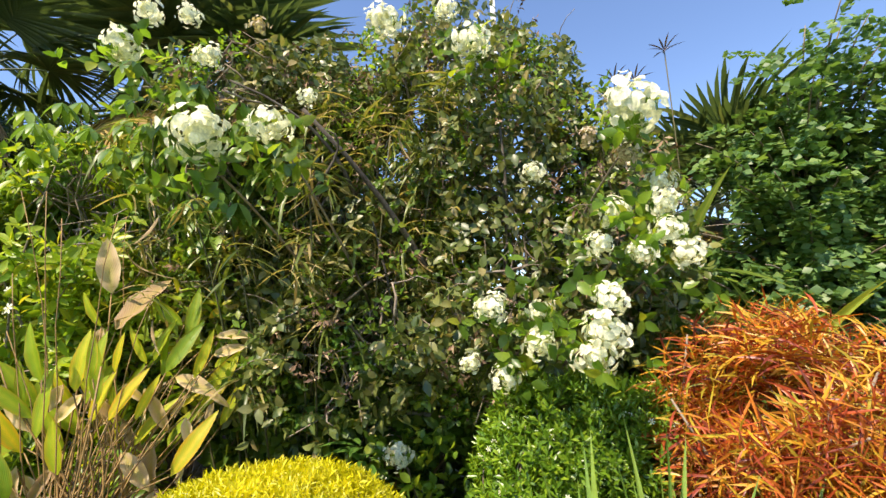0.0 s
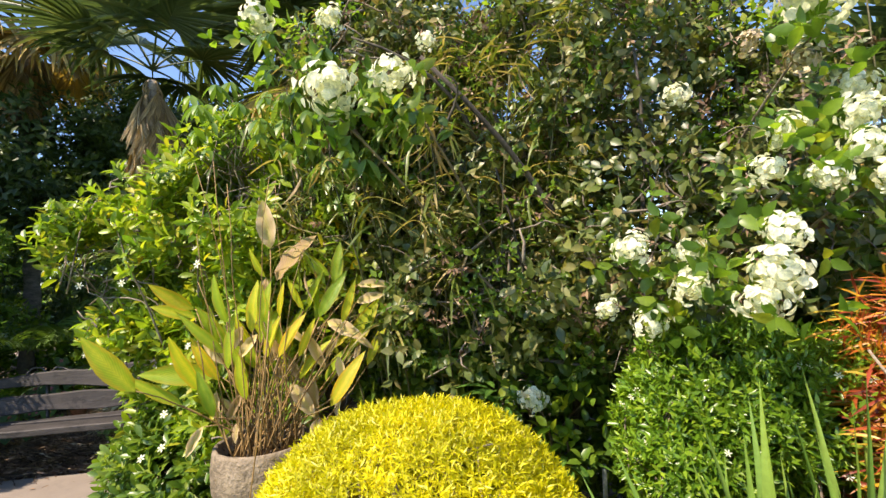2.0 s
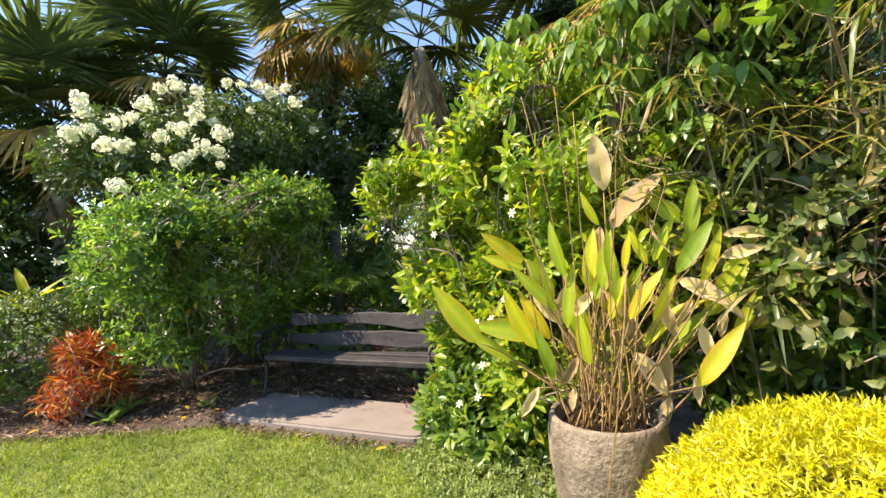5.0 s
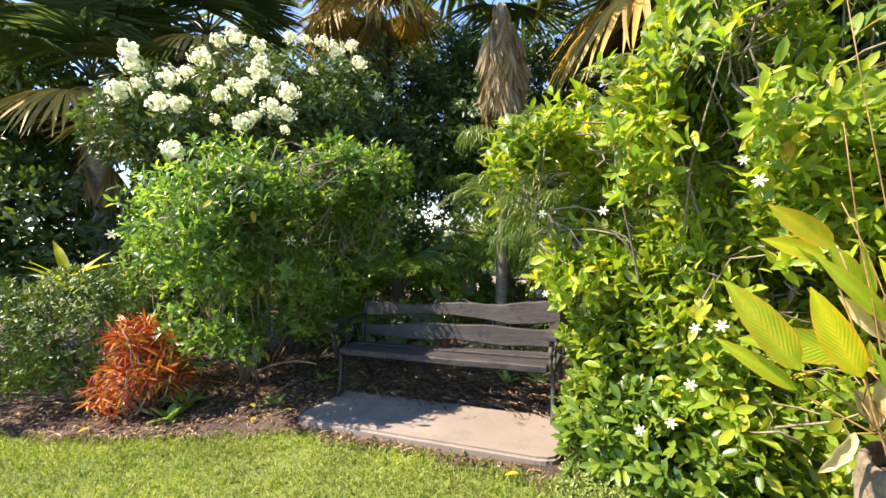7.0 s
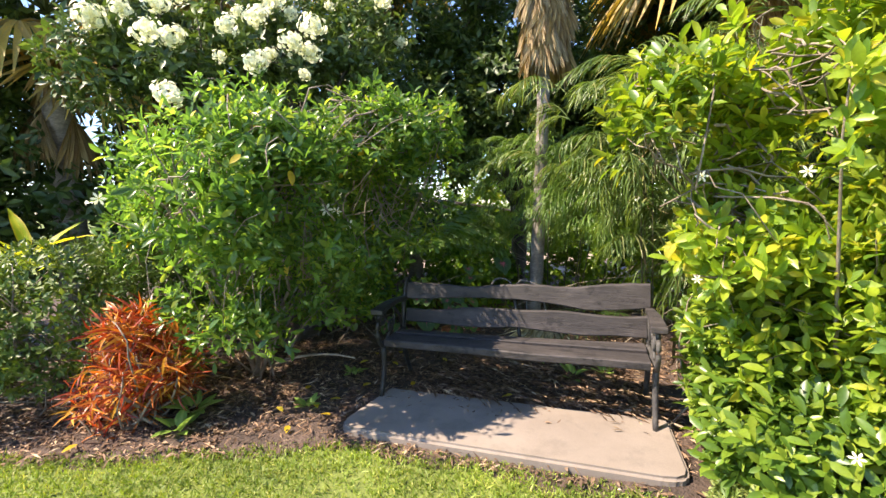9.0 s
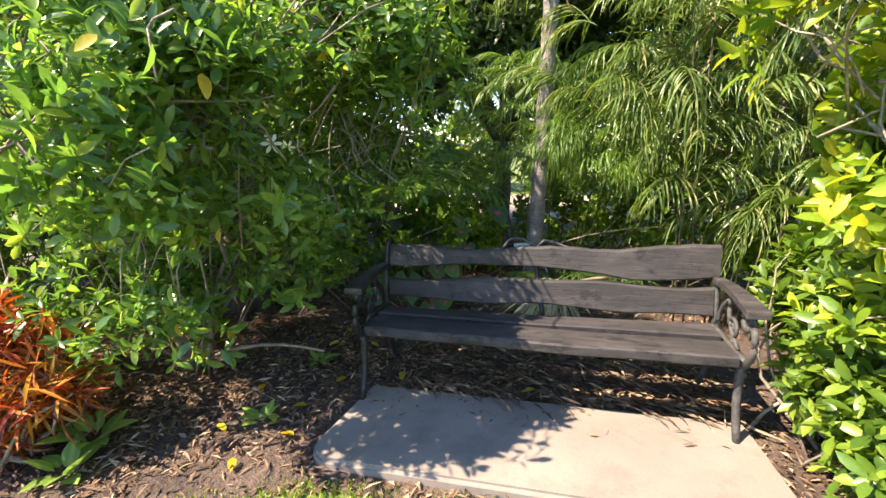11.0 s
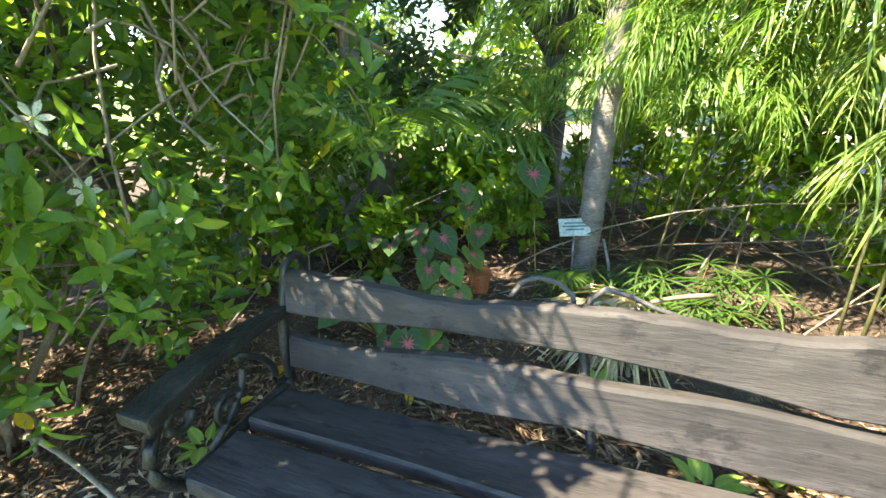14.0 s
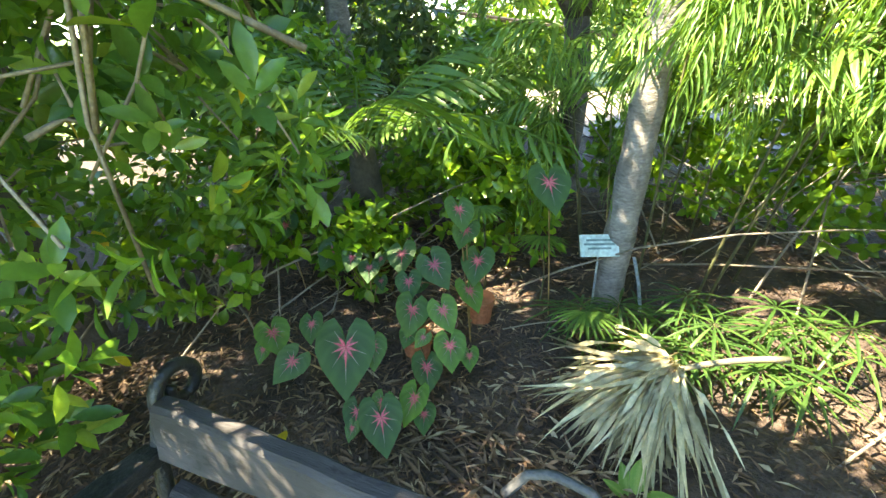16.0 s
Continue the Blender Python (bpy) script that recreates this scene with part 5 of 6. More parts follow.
def light_tree():
    base = (2.5, 3.0, 0)
    t = thing("feathery_tree", base, "light green tree with small rounded leaflets on thin branches", "tree")
    r = np.random.default_rng(15)
    ends = np.concatenate([r.uniform((1.6, 2.3, 0.9), (3.3, 3.2, 2.6), (170, 3)), r.uniform((2.0, 2.2, 2.5), (3.0, 2.8, 3.35), (16, 3))])
    g, f = Geo(), Geo()
    tube(g, arc((2.5, 3.0, -0.05), (2.4, 2.9, 2.3), 0, (0.05, 0, 0)), 0.06, 0.03, 8)
    for e in ends:
        p = np.array((2.45, 2.95, min(e[2] * 0.75, 2.1)))
        line = arc(p, e, 0.12, (0, 0, 0), 8)
        tube(g, line, 0.012, 0.003, 5)
        for k in range(3, 8):
            for s in (-1, 1):
                out = unit(np.cross(line[k] - line[k - 1], (0, 0, 1.0)) * s + rng.normal(size=3) * 0.35 + (0, 0, -0.15))
                n = 9
                q = line[k] + out * np.linspace(0.04, 0.26, n)[:, None] + np.array([0, 0, -0.05]) * np.linspace(0, 1, n)[:, None] ** 2
                sid = unit(np.cross(out, (0, 0, 1.0)))
                for w in (-1, 1):
                    place(f, blade(1, 0.9, 0.15, 0.05), q, sid * w + out * 0.4 + rng.normal(size=(n, 3)) * 0.15, np.tile((0, -0.5, 0.8), (n, 1)) + rng.normal(size=(n, 3)) * 0.5, 0.055 * rng.uniform(0.7, 1.2, n))
    part("branchwork", g.mesh("branchwork"), M_BARK, t)
    part("foliage", f.mesh("foliage"), M_MORINGA, t)


light_tree()
fan_palm((2.3, 3.7, 0), (2.3, 3.7, 2.2), 0.12, 18, 3, 5, 0.75, "low fan palm behind the feathery tree", 0.4)


# ---- left side: clipped hedge and yellow-leaved plant ----
def clipped():
    base = (-7.4, 0.9, 0)
    t = thing("clipped_hedge", base, "low dense clipped hedge of small leaves", "hedge")
    P, N = crown([(-7.05, 0.75, 0.66, 0.6, 0.65, 0.62), (-7.35, 0.0, 0.62, 0.7, 0.7, 0.6), (-7.3, 1.4, 0.7, 0.6, 0.6, 0.62), (-7.7, -1.0, 0.6, 0.7, 0.7, 0.58)], 3600, 0.3, -0.9, 0.08, 91, -0.7)
    g = Geo()
    rosettes(g, LEAF_SMALL, P, N, 6, 0.055, 1.1, 0.5, 0.4)
    part("foliage", g.mesh("foliage"), M_BOX, t)
    g = Geo()
    twigs(g, base, P, 70, 0.01, 0.003, 0.3, 0.0)
    part("branchwork", g.mesh("branchwork"), M_BARK, t)


clipped()


def leafy(base, n, size, mat, label, mesh_leaf, lift=0.7, name="bedding_plant", low=0.05):
    t = thing(name, base, label, "plant")
    me = Geo()
    me.add(*mesh_leaf)
    me = me.mesh("leaf", chart=True)
    me.materials.append(mat)
    r = np.random.default_rng(int(abs(base[0] * 100 + base[1] * 37)))
    for k in range(n):
        a = k * 2.4
        d = (math.cos(a), math.sin(a), r.uniform(0.1, lift * 2))
        part("leaf", me, None, t, at=frame_of((base[0] + 0.03 * math.cos(a), base[1] + 0.03 * math.sin(a), base[2] + r.uniform(0, low)), d, (0, 0, 1), size * r.uniform(0.7, 1.2)))


leafy((-8.0, 0.75, 0.9), 14, 0.45, M_CANE, "strap-leaved plant with yellow-green leaves behind the hedge", LANCE, 1.0, low=0.2)
M_LEAFY = big_leaf_mat("light_green_leaf", (0.16, 0.28, 0.05), (0.3, 0.38, 0.1), (0.2, 0.3, 0.06), [(0.0, (0.8, 0.85, 0.7)), (1.0, (1.2, 1.15, 1.0))])
for b in [(-5.85, 1.2, 0.05), (-5.75, 1.05, 0.02), (-5.35, 1.75, 0.02), (-4.55, 3.55, 0.03), (-3.95, 3.55, 0.04), (-4.1, 3.3, 0.05), (-5.6, 2.35, 0.03)]:
    leafy(b, 9, 0.17 if b[1] < 1.3 else 0.1, M_LEAFY, "small pale green seedling on the mulch", OVATE)


M_SWORD = big_leaf_mat("sword_leaf", (0.13, 0.22, 0.035), (0.25, 0.3, 0.06), (0.22, 0.27, 0.04), [(0.0, (0.75, 0.8, 0.7)), (0.7, (1.1, 1.1, 0.9)), (1.0, (1.7, 1.4, 0.7))])
leafy((1.5, 2.95, 1.3), 18, 0.85, M_SWORD, "strap-leaved plant with yellowing leaves beside the hedge", blade(6, 0.075, 0.5, 0.5), 1.4, "strap_leaf_plant", 0.5)
leafy((1.75, 2.35, 1.0), 9, 0.6, M_SWORD, "pale sword-leaved plant behind the croton", blade(6, 0.09, 0.5, 0.2), 1.8, "sword_leaf_plant", 0.2)
leafy((1.85, 1.3, 0.72), 12, 0.5, M_SWORD, "broad sword-leaved plant beside the croton", blade(6, 0.2, 0.4, 0.2), 0.7, "sword_leaf_plant", 0.2)
M_DEEP = big_leaf_mat("deep_green_leaf", (0.06, 0.15, 0.025), (0.14, 0.24, 0.05), (0.08, 0.18, 0.03), [(0.0, (0.8, 0.85, 0.8)), (1.0, (1.3, 1.3, 1.1))])
for b in [(-0.42, 2.35, 0.78), (-0.75, 2.5, 0.95), (-0.1, 2.4, 0.45), (-0.6, 2.4, 0.5), (-0.55, 2.45, 1.3)]:
    leafy(b, 16, 0.17, M_DEEP, "hanging whorl of dark glossy leaves under the hedge", blade(4, 0.28, 0.3, 0.4), 0.25, "glossy_vine", 0.1)


# ---- bed behind the bench ----
def caladiums():
    r = np.random.default_rng(21)
    g = Geo()
    # heart-shaped blade
    half = [(0.62, 0.0), (0.45, 0.13), (0.25, 0.27), (0.05, 0.35), (-0.15, 0.34), (-0.3, 0.25), (-0.35, 0.13), (-0.22, 0.04)]
    rim = half + [(-0.08, 0.0)] + [(x, -y) for x, y in half[:0:-1]]
    n = len(rim)
    out = [(x, y, 0.02 * math.sin(k * 2.1) + 0.12 * abs(y)) for k, (x, y) in enumerate(rim)]
    mid = [(x * 0.5, y * 0.5, z * 0.3 + 0.01) for x, y, z in out]
    v = out + mid + [(0, 0, -0.015)]
    uv = [(x, 1.0) for x, y in rim] + [(x * 0.5, 0.45) for x, y in rim] + [(0, 0)]
    tri = []
    for k in range(n):
        m = (k + 1) % n
        tri += [(k, m, n + m), (k, n + m, n + k), (n + k, n + m, 2 * n)]
    g.add(v, tri, np.array(uv))
    me = g.mesh("leaf", chart=True)
    me.materials.append(M_CALAD)
    vein = []
    for col, w in ((M_PINK, 0.017), (M_PALEVEIN, 0.009)):
        h = Geo()
        for a in (-2.5, -1.9, -1.2, -0.6, 0.0, 0.6, 1.2, 1.9, 2.5):
            ln = (0.17 if col is M_PINK else 0.27) * (1.7 if a == 0 else 1.0 + 0.1 * math.cos(a))
            d = np.array([math.cos(a), math.sin(a) * 0.95, 0.0])
            place(h, blade(2, 2 * w / ln, 0.0, -0.05, 0.2), [(0.0, 0, 0.011 if col is M_PINK else 0.007)], [d + (0, 0, 0.05)], [(0, 0, 1.0)], ln)
        vm = h.mesh("veining")
        vm.materials.append(col)
        vein.append(vm)
    groups = [((-5.65, 3.3, 0), [(-5.58, 3.24, 0.32, 0.29), (-5.81, 3.12, 0.2, 0.17), (-6.0, 3.14, 0.24, 0.19), (-5.84, 3.25, 0.3, 0.14)]),
              ((-5.35, 3.3, 0), [(-5.32, 3.18, 0.18, 0.2), (-5.28, 3.31, 0.2, 0.16), (-5.44, 3.16, 0.14, 0.14), (-5.27, 3.34, 0.1, 0.12)]),
              ((-5.6, 3.62, 0.1), [(-5.33, 3.56, 0.26, 0.17), (-5.42, 3.62, 0.36, 0.16), (-5.52, 3.54, 0.36, 0.19), (-5.38, 3.47, 0.18, 0.17)]),
              ((-5.55, 4.02, 0.12), [(-5.6, 3.76, 0.45, 0.2), (-5.62, 3.62, 0.42, 0.15), (-5.79, 3.74, 0.45, 0.19), (-5.41, 3.84, 0.5, 0.19), (-5.37, 3.73, 0.42, 0.16)]),
              ((-6.1, 3.75, 0), [(-6.22, 3.63, 0.37, 0.19), (-6.08, 3.65, 0.37, 0.13), (-5.94, 3.65, 0.36, 0.14)]),
              ((-6.55, 3.6, 0), [(-6.55, 3.56, 0.45, 0.2)]),
              ((-5.47, 3.85, 0), [(-5.45, 3.77, 0.75, 0.16), (-5.44, 3.8, 0.65, 0.15)]),
              ((-5.3, 4.28, 0), [(-5.32, 4.23, 0.76, 0.25)])]
    for base, rows in groups:
        t = thing("caladium", base, "caladium with heart-shaped green leaves veined in pink", "plant", "caladiums behind the bench")
        st = Geo()
        rows = rows + [(x + r.normal() * 0.07, y + r.normal() * 0.07, z * r.uniform(0.6, 0.95), s * r.uniform(0.5, 0.7)) for x, y, z, s in rows[::2] if len(rows) > 2]
        for i, (x, y, z, s) in enumerate(rows):
            d = Vector((0.55 + r.normal() * 0.3, -0.7 + r.normal() * 0.3, -0.6))
            nn = Vector((0.35 + r.normal() * 0.3, -0.4 + r.normal() * 0.3, 0.85))
            lf = part("leaf", me, None, t, at=frame_of((x, y, z), d, nn, s * 1.12))
            part("veining", vein[1], None, lf, "pale green veins", local=True)
            part("veining", vein[0], None, lf, "pink veins at the leaf's heart", local=True)
            tube(st, arc(base, (x, y, z - 0.005), 0.04), 0.004, 0.003, 5)
        part("stemwork", st.mesh("stemwork"), M_CANESTEM, t)


caladiums()


def pinnate(n, length, leaflet, droop, mat, seed):
    r = np.random.default_rng(seed)
    g, rows = Geo(), []
    s = np.linspace(0, 1, n)
    line = np.stack([s * length, 0 * s, length * (0.35 * s - droop * s ** 2)], 1)
    rib = Geo()
    tube(rib, line, 0.008, 0.003, 5)
    rib = rib.mesh("frond")
    rib.materials.append(mat)
    d = unit(np.gradient(line, axis=0))
    for w in (-1, 1):
        k = slice(int(n * 0.12), n)
        D = np.stack([d[k, 0] * 0.5, np.full(n - int(n * 0.12), 1.0 * w), d[k, 2] * 0.5 - 0.25], 1)
        D = D + r.normal(size=D.shape) * 0.05
        rows += [(line[q], D[q - k.start], leaflet * (1.15 - 0.8 * abs(s[q] - 0.45))) for q in range(k.start, n)]
    g.add(*blade(3, 0.12, 0.3, 0.3))
    me = g.mesh("leaflet", chart=True)
    me.materials.append(mat)
    return rib, me, rows


RACHIS, FERN, ROWS_OF = pinnate(24, 1.15, 0.24, 0.75, M_FEATHER, 2)
cy = thing("cycad", (-6.5, 4.1, 0), "arching dark green feather-leaved cycad", "plant")
for k in range(11):
    a = k * 0.571 + 0.2
    rib = part("frond", RACHIS, None, cy, at=frame_of((-6.5, 4.1, 0.75), (math.cos(a), math.sin(a), 0.55 + 0.2 * (k % 3)), (0, 0, 1), 0.95 + 0.1 * (k % 3)))
    for p, d, s in ROWS_OF:
        part("leaflet", FERN, None, rib, at=frame_of(p, d, (0, 0, 1), s), local=True)
g = Geo()
tube(g, [(-6.5, 4.1, -0.05), (-6.5, 4.1, 0.4), (-6.5, 4.1, 0.82)], np.array([0.12, 0.11, 0.07]), 0, 10)
part("trunk", g.mesh("trunk"), M_DBARK, cy)


def understorey():
    base = (-6.9, 3.2, 0)
    t = thing("understorey_shrub", base, "leafy green undergrowth in the shade behind the bench", "shrub")
    P, N = crown([(-6.9, 3.3, 0.5, 0.7, 0.7, 0.5), (-6.4, 4.7, 0.5, 0.7, 0.5, 0.5), (-7.6, 4.2, 0.8, 0.8, 0.8, 0.8), (-6.3, 3.9, 0.3, 0.35, 0.4, 0.3), (-5.8, 4.6, 0.4, 0.4, 0.35, 0.4)], 1500, 0.6, -0.8, 0.2, 95, -0.35)
    g = Geo()
    rosettes(g, LEAF_WIDE, P, N, 5, 0.08, 1.2, 0.4, 0.5)
    part("foliage", g.mesh("foliage"), M_IXORA, t)
    g = Geo()
    twigs(g, base, P, 50, 0.008, 0.003, 0.4, 0.05)
    part("stemwork", g.mesh("stemwork"), M_BARK, t)


understorey()


def low_shrubs():
    base = (-4.6, 5.7, 0)
    t = thing("low_shrub_row", base, "row of low bright green leafy shrubs before the path", "shrub")
    P, N = crown([(-6.4, 5.6, 0.45, 0.6, 0.4, 0.45), (-5.5, 6.0, 0.45, 0.6, 0.4, 0.5), (-4.3, 6.0, 0.5, 0.7, 0.4, 0.55), (-3.3, 5.4, 0.6, 0.7, 0.5, 0.7), (-2.6, 4.7, 0.7, 0.6, 0.5, 0.8), (-5.0, 6.3, 0.8, 0.8, 0.4, 0.5), (-7.2, 5.8, 0.9, 0.7, 0.5, 0.6), (-3.9, 6.2, 0.9, 0.8, 0.4, 0.6)], 2300, 0.5, -0.8, 0.22, 97, -0.2)
    g = Geo()
    rosettes(g, LEAF_WIDE, P, N, 5, 0.085, 1.2, 0.5, 0.5)
    part("foliage", g.mesh("foliage"), M_IXORA, t)
    g = Geo()
    twigs(g, base, P, 40, 0.007, 0.003, 0.6, 0.05)
    part("stemwork", g.mesh("stemwork"), M_BARK, t)


low_shrubs()


def tufts():
    r = np.random.default_rng(33)
    for x, y, h in [(-5.1, 4.2, 0.2), (-4.95, 4.3, 0.24), (-4.8, 4.2, 0.2), (-4.7, 4.45, 0.27), (-4.45, 4.5, 0.3), (-4.3, 4.28, 0.24), (-4.2, 4.6, 0.3), (-4.65, 4.25, 0.2), (-4.5, 4.35, 0.24)]:
        t = thing("umbrella_sedge", (x, y, 0), "green sedge with whorls of thin spreading leaves", "sedge", "sedges round the palm")
        g, f = Geo(), Geo()
        for k in range(4):
            p = np.array((x + r.normal() * 0.06, y + r.normal() * 0.06, h * r.uniform(0.7, 1.2)))
            tube(g, arc((x, y, -0.01), p, 0.02), 0.003, 0.002, 4)
            n = 11
            a = np.arange(n) * 6.28 / n + r.random()
            D = np.stack([np.cos(a), np.sin(a), r.uniform(-0.25, 0.35, n)], 1)
            place(f, blade(3, 0.062, 0.4, 0.4), np.tile(p, (n, 1)), D, np.tile((0, 0, 1.0), (n, 1)), 0.21 * r.uniform(0.8, 1.2, n))
        part("stemwork", g.mesh("stemwork"), M_CANESTEM, t)
        part("leaves", f.mesh("leaves"), M_TUFT, t)


tufts()


def fallen_frond():
    t = thing("fallen_palm_frond", (-4.6, 4.0, 0.02), "dry bleached palm frond lying on the soil", "palm frond")
    r = np.random.default_rng(44)
    hub = np.array((-4.62, 4.0, 0.24))
    variants = []
    for v in range(5):
        g = Geo()
        g.add(*blade(8, 0.045, 0.6, 0.55 + 0.2 * v, 0.4, 0.03))
        me = g.mesh("leaflet", chart=True)
        me.materials.append(M_DRY_PIECE)
        variants.append(me)
    for k in range(230):
        a = r.normal() * 0.62 + math.radians(238)
        part("leaflet", variants[k % 5], None, t, at=frame_of(hub + r.normal(size=3) * 0.02, (math.cos(a), math.sin(a), r.uniform(-0.3, 0.45)), (r.normal() * 0.6, r.normal() * 0.6, 1), r.uniform(0.26, 0.46)))
    g = Geo()
    tube(g, arc(hub, (-4.32, 4.24, 0.3), 0.02), 0.011, 0.013, 7)
    part("stalk", g.mesh("stalk"), M_DRY, t, "thick pale leaf stalk")


fallen_frond()


def plant_label():
    t = thing("plant_label", (-5.16, 4.5, 0), "small pale green plant label on a metal stake", "sign")
    g = Geo()
    tube(g, [(-5.17, 4.5, -0.03), (-5.165, 4.49, 0.2), (-5.16, 4.48, 0.38)], 0.006, 0.006, 6)
    part("stake", g.mesh("stake"), M_STAKE, t)
    g = Geo()
    box_np(g, (-0.075, -0.045, 0), (0.075, 0.045, 0.004))
    m = pose(-5.16, 4.475, 0.395, 50, 0, 40) @ Matrix.Scale(1.25, 4)
    part("plate", g.mesh("plate", False), M_SIGN, t, at=m)
    for k, (w, z) in enumerate([(0.05, 0.022), (0.06, 0.005), (0.045, -0.012)]):
        g = Geo()
        box_np(g, (-w, z - 0.004, 0.004), (w, z + 0.004, 0.006))
        part("text_line", g.mesh("text_line", False), M_INK, t, at=m)
    g = Geo()
    tube(g, [(-4.95, 4.62, -0.02), (-5.0, 4.66, 0.14), (-5.06, 4.7, 0.27)], 0.01, 0.009, 6)
    single("marker_stick", g.mesh("marker_stick"), M_STAKE, "pale leaning marker stick in the mulch", "stick")
    g = Geo()
    tube(g, [(0.08, 2.6, -0.05), (0.08, 2.6, 0.2), (0.085, 2.6, 0.42)], 0.012, 0.012, 8)
    single("irrigation_pipe", g.mesh("irrigation_pipe"), M_PIPE, "white upright irrigation pipe under the hedge", "pipe")
    for x, y, h, rad in ((-5.55, 4.02, 0.16, 0.075), (-5.6, 3.62, 0.14, 0.075)):
        prof = np.array([(0.0, 0.0), (0.7, 0.0), (0.92, 0.78), (1.0, 0.78), (1.02, 1.0), (0.9, 1.0), (0.86, 0.8), (0.0, 0.8)]) * (rad, h)
        g = Geo()
        tube(g, np.stack([np.full(8, x), np.full(8, y), prof[:, 1] + np.arange(8) * 1e-4], 1), np.maximum(prof[:, 0], 1e-3), 0, 20)
        single("terracotta_pot", g.mesh("terracotta_pot", False), M_CLAY, "small orange terracotta pot holding a caladium", "plant pot", group="terracotta pots")
    g = Geo()
    tube(g, [(0.53, 3.6, -0.05), (0.53, 3.6, 2.2), (0.525, 3.6, 4.4)], 0.022, 0.022, 8)
    single("pole", g.mesh("pole"), M_PIPE, "slim pale pole standing behind the hedge", "pole")
    for x, y, z in ((1.6, 2.9, 3.26), (1.23, 2.9, 3.05), (1.42, 3.0, 3.1)):
        t = thing("tall_grass", (x, y, 0), "tall thin grass stem with a dry spreading seed head", "grass", "seeding grasses")
        g, f = Geo(), Geo()
        tube(g, arc((x, y, -0.02), (x, y, z), 0, (0.02, 0, 0)), 0.006, 0.004, 5)
        part("stem", g.mesh("stem"), M_CANE_GREEN, t)
        a = np.arange(11) * 0.571
        place(f, blade(3, 0.1, 0.4, 0.3), np.tile((x, y, z), (11, 1)), np.stack([np.cos(a), np.sin(a), 0.9 + 0.4 * np.sin(a * 3)], 1), np.tile((0, 0, 1.0), (11, 1)), 0.13)
        part("seed_head", f.mesh("seed_head"), M_CANE_SEED, t, "reddish brown seed head")
    for x, y, z in ((-5.41, 4.35, 0.42), (-5.6, 4.1, 0.62), (-5.0, 4.05, 0.3)):
        t = thing("palm_seedling", (x, y, 0), "palm seedling with a fan of narrow bright leaflets", "plant", "palm seedlings")
        g = Geo()
        tube(g, arc((x, y, -0.02), (x, y, z), 0, (0.02, 0.01, 0)), 0.005, 0.003, 5)
        part("stem", g.mesh("stem"), M_CANE_GREEN, t)
        a = np.linspace(-2.6, 0.6, 15)
        f = Geo()
        place(f, blade(3, 0.11, 0.4, 0.35), np.tile((x, y, z), (15, 1)), np.stack([np.cos(a), np.sin(a), np.full(15, 0.1)], 1), np.tile((0, 0, 1.0), (15, 1)), 0.15)
        part("fan_leaf", f.mesh("fan_leaf"), M_FEATHER, t)
    g = Geo()
    tube(g, arc((-5.35, 3.95, 0.1), (-4.95, 4.2, 0.2), 0.02), 0.003, 0.003, 5)
    single("twig", g.mesh("twig"), M_BARK, "thin bare fallen twig on the soil", "twig")


plant_label()


# ---- lawn, cover and litter ----
def grass():
    n = 76000
    x = rng.uniform(-7.4, -1.0, n)
    e = np.interp(x, EX, EY)
    y = e + 0.12 - 2.5 * rng.random(n) ** 1.25
    keep = (lump(np.stack([x, y, x * 0], 1), 5, 6) > -0.42) | (rng.random(n) < 0.5)
    x, y = x[keep], y[keep]
    n = len(x)
    P = np.stack([x, y, np.full(n, -0.012)], 1)
    D = np.stack([rng.normal(size=n) * 0.75, rng.normal(size=n) * 0.75, np.ones(n)], 1)
    g = Geo()
    place(g, blade(1, 0.16, 0.2, 0.3, 0.3), P, D, rng.normal(size=(n, 3)), 0.04 * rng.uniform(0.5, 1.5, n))
    k = rng.choice(n, 7000, replace=False)
    rosettes(g, LEAF_SMALL, P[k] + np.stack([k * 0, k * 0, rng.uniform(0.01, 0.035, 7000)], 1), np.tile((0, 0, 1.0), (7000, 1)), 4, 0.02, 1.2, 0.4, 0.4)
    single("grass", g.mesh("grass"), M_GRASS, "short mown lawn grass", "grass", "stuff")


def cover():
    n = 4000
    x = rng.uniform(-3.0, -1.15, n)
    y = np.interp(x, EX, EY) + rng.uniform(-0.1, 0.65, n)
    h = 0.06 + 0.19 * rng.random(n) * np.clip((y - np.interp(x, EX, EY) + 0.1) / 0.4, 0.2, 1)
    P = np.stack([x, y, h], 1)
    g = Geo()
    rosettes(g, LEAF_SMALL, P, np.tile((0, 0, 1.0), (n, 1)), 7, 0.028, 1.1, 0.5, 0.5)
    rosettes(g, LEAF_SMALL, P * (1, 1, 0.5), np.tile((0, 0, 1.0), (n, 1)), 5, 0.026, 1.3, 0.5, 0.5)
    for k in range(0, n, 3):
        tube(g, [(P[k, 0], P[k, 1], 0), P[k] * (1, 1, 0.5), P[k]], 0.0015, 0.001, 3)
    single("groundcover", g.mesh("groundcover"), M_COVER, "low straggling groundcover at the lawn's edge", "groundcover", "stuff")
    g = Geo()
    Q = P[rng.choice(n, 60, replace=False)] + (0, 0, 0.015)
    rosettes(g, LEAF_SMALL, Q, np.tile((0, 0, 1.0), (60, 1)), 5, 0.011, 1.3, 0.5, 0.3)
    single("groundcover_flowers", g.mesh("groundcover_flowers"), M_BLUE, "tiny pale blue groundcover flowers", "flowers", "stuff")


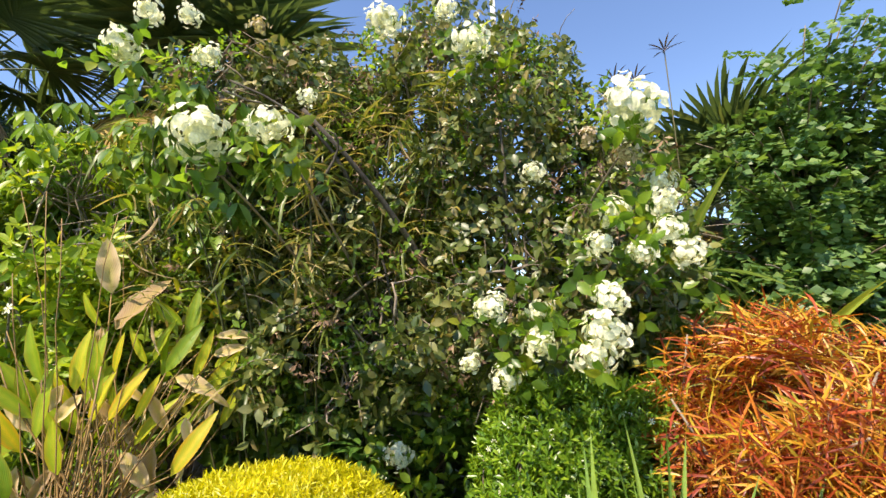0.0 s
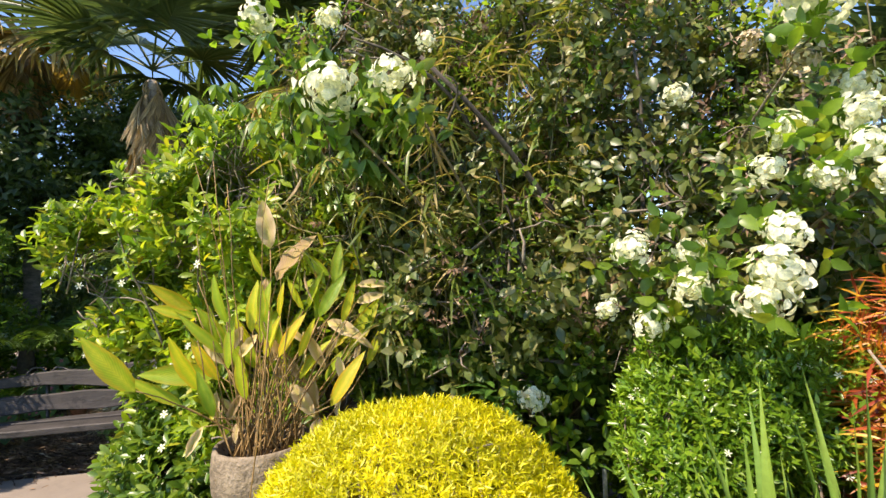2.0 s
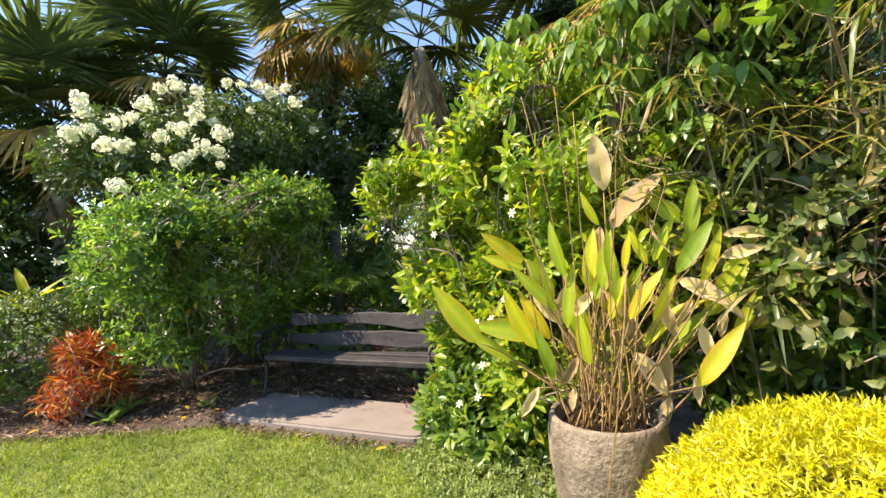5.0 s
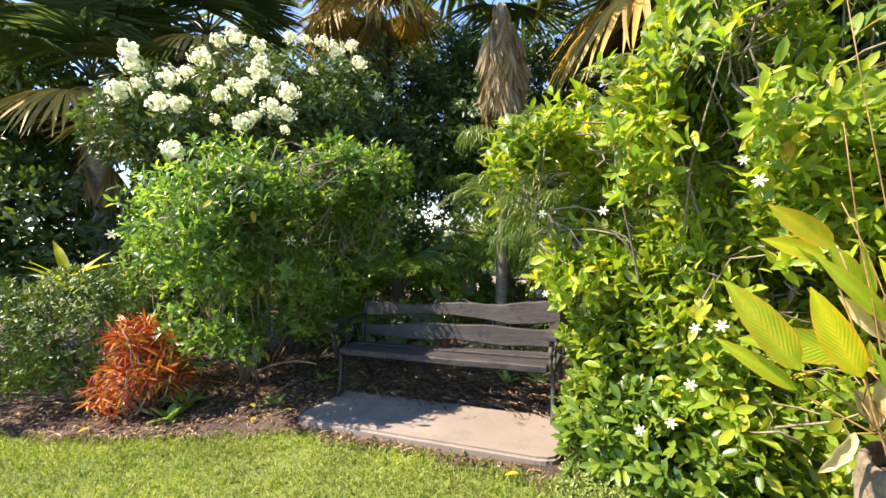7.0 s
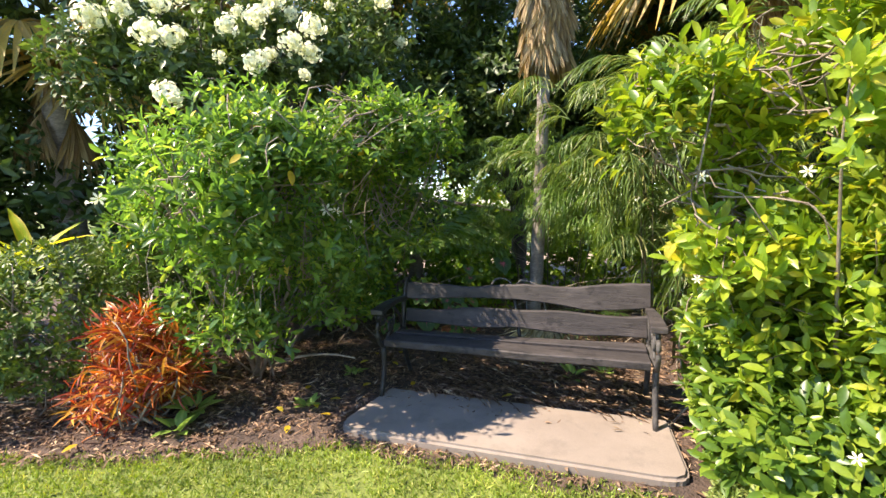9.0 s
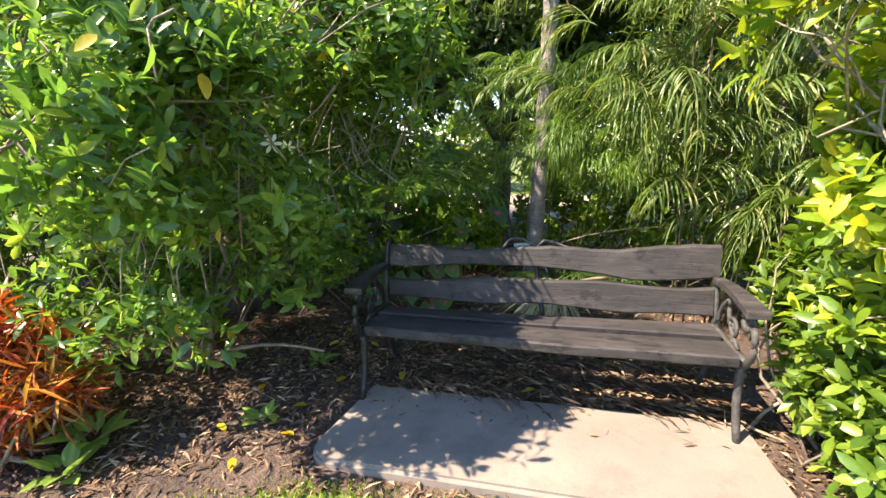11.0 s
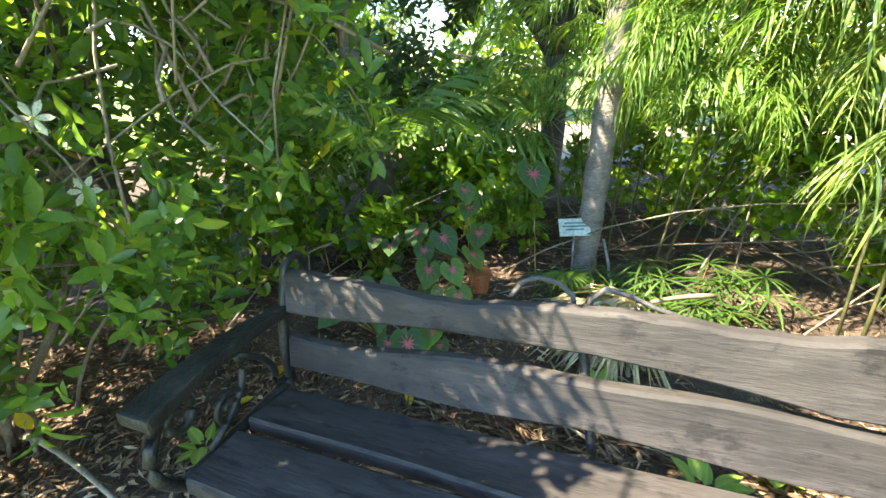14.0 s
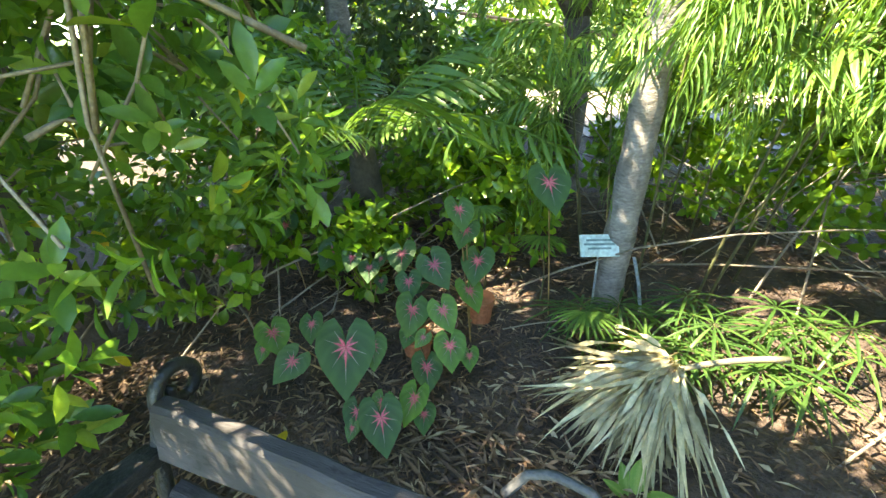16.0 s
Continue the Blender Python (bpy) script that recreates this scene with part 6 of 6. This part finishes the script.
def litter():
    n = 44000
    x = np.concatenate([rng.uniform(-7.0, -2.6, n // 2), rng.uniform(-6.8, -3.4, n // 2)])
    y = np.interp(x, EX, EY) + np.concatenate([rng.uniform(0.02, 2.6, n // 2), rng.uniform(0.2, 5.6, n // 2)])
    q = np.stack([x, y, x * 0], 1)
    local = np.stack([(x + 4.93) * 0.932 + (y - 1.66) * 0.363, -(x + 4.93) * 0.363 + (y - 1.66) * 0.932], 1)
    on_slab = (local[:, 0] > 0) & (local[:, 0] < 1.98) & (local[:, 1] > -0.02) & (local[:, 1] < 0.66)
    keep = (~on_slab | ((rng.random(n) < 0.1) & (local[:, 1] > 0.4))) & ((lump(q, 3.5, 8) > -0.3) | (rng.random(n) < 0.35))
    keep &= ~((x > -5.1) & (y > 3.1) & (rng.random(n) < 0.6))
    P = q[keep]
    P[:, 2] = np.where(on_slab[keep], 0.074, 0.016 + 0.03 * rng.random(keep.sum()))
    n = len(P)
    a = rng.random(n) * 6.28
    D = np.stack([np.cos(a), np.sin(a), rng.normal(size=n) * 0.22], 1)
    F = np.tile((0, 0, 1.0), (n, 1)) + rng.normal(size=(n, 3)) * 0.35
    g = Geo()
    k = n // 4
    place(g, blade(1, 0.42, 0.35, 0.3), P[:k], D[:k], F[:k], 0.036 * rng.uniform(0.5, 1.5, k))
    place(g, blade(1, 0.15, 0.6, 0.15), P[k:], D[k:], F[k:], 0.065 * rng.uniform(0.4, 1.5, n - k))
    k = 1500
    u, v = rng.uniform(0.1, 1.85, k), rng.uniform(0.12, 1.25, k)
    a = rng.normal(size=k) * 0.7 + 0.4
    Q = np.stack([-5.0 + u * U2[0] + v * N2[0], 2.15 + u * U2[1] + v * N2[1], np.where(v < 0.22, 0.078, 0.035) + rng.random(k) * 0.03], 1)
    place(g, blade(4, 0.05, 0.6, 0.25, 0.4, 0.04), Q, np.stack([np.cos(a), np.sin(a), rng.normal(size=k) * 0.12], 1), np.tile((0, 0, 1.0), (k, 1)) + rng.normal(size=(k, 3)) * 0.3, 0.16 * rng.uniform(0.5, 1.5, k))
    single("leaf_litter", g.mesh("leaf_litter"), M_LITTER, "brown leaf litter and bark chips on the soil", "leaf litter", "stuff")
    me = Geo()
    me.add(*blade(4, 0.45, 0.25, 0.15))
    me = me.mesh("fallen_leaf", chart=True)
    me.materials.append(M_YELLOW)
    for x, y in [(-5.25, 1.95), (-5.35, 1.8), (-5.1, 1.75), (-5.3, 2.2), (-5.5, 1.6), (-5.2, 1.5), (-5.6, 1.9), (-5.05, 2.5), (-5.5, 2.7), (-5.7, 2.6), (-5.6, 2.9), (-5.75, 2.75), (-5.55, 2.45), (-5.2, 3.05), (-4.3, 2.75), (-6.0, 0.6), (-3.2, 2.15)]:
        ob = new("fallen_leaf", me)
        ob.matrix_basis = frame_of((x, y, 0.055), (math.cos(x * 40), math.sin(x * 40), 0.05), (0.1, 0.1, 1), 0.085)
        tagged(ob, "fallen yellow leaf lying on the mulch", "leaf", "fallen yellow leaves")


grass()
cover()
litter()
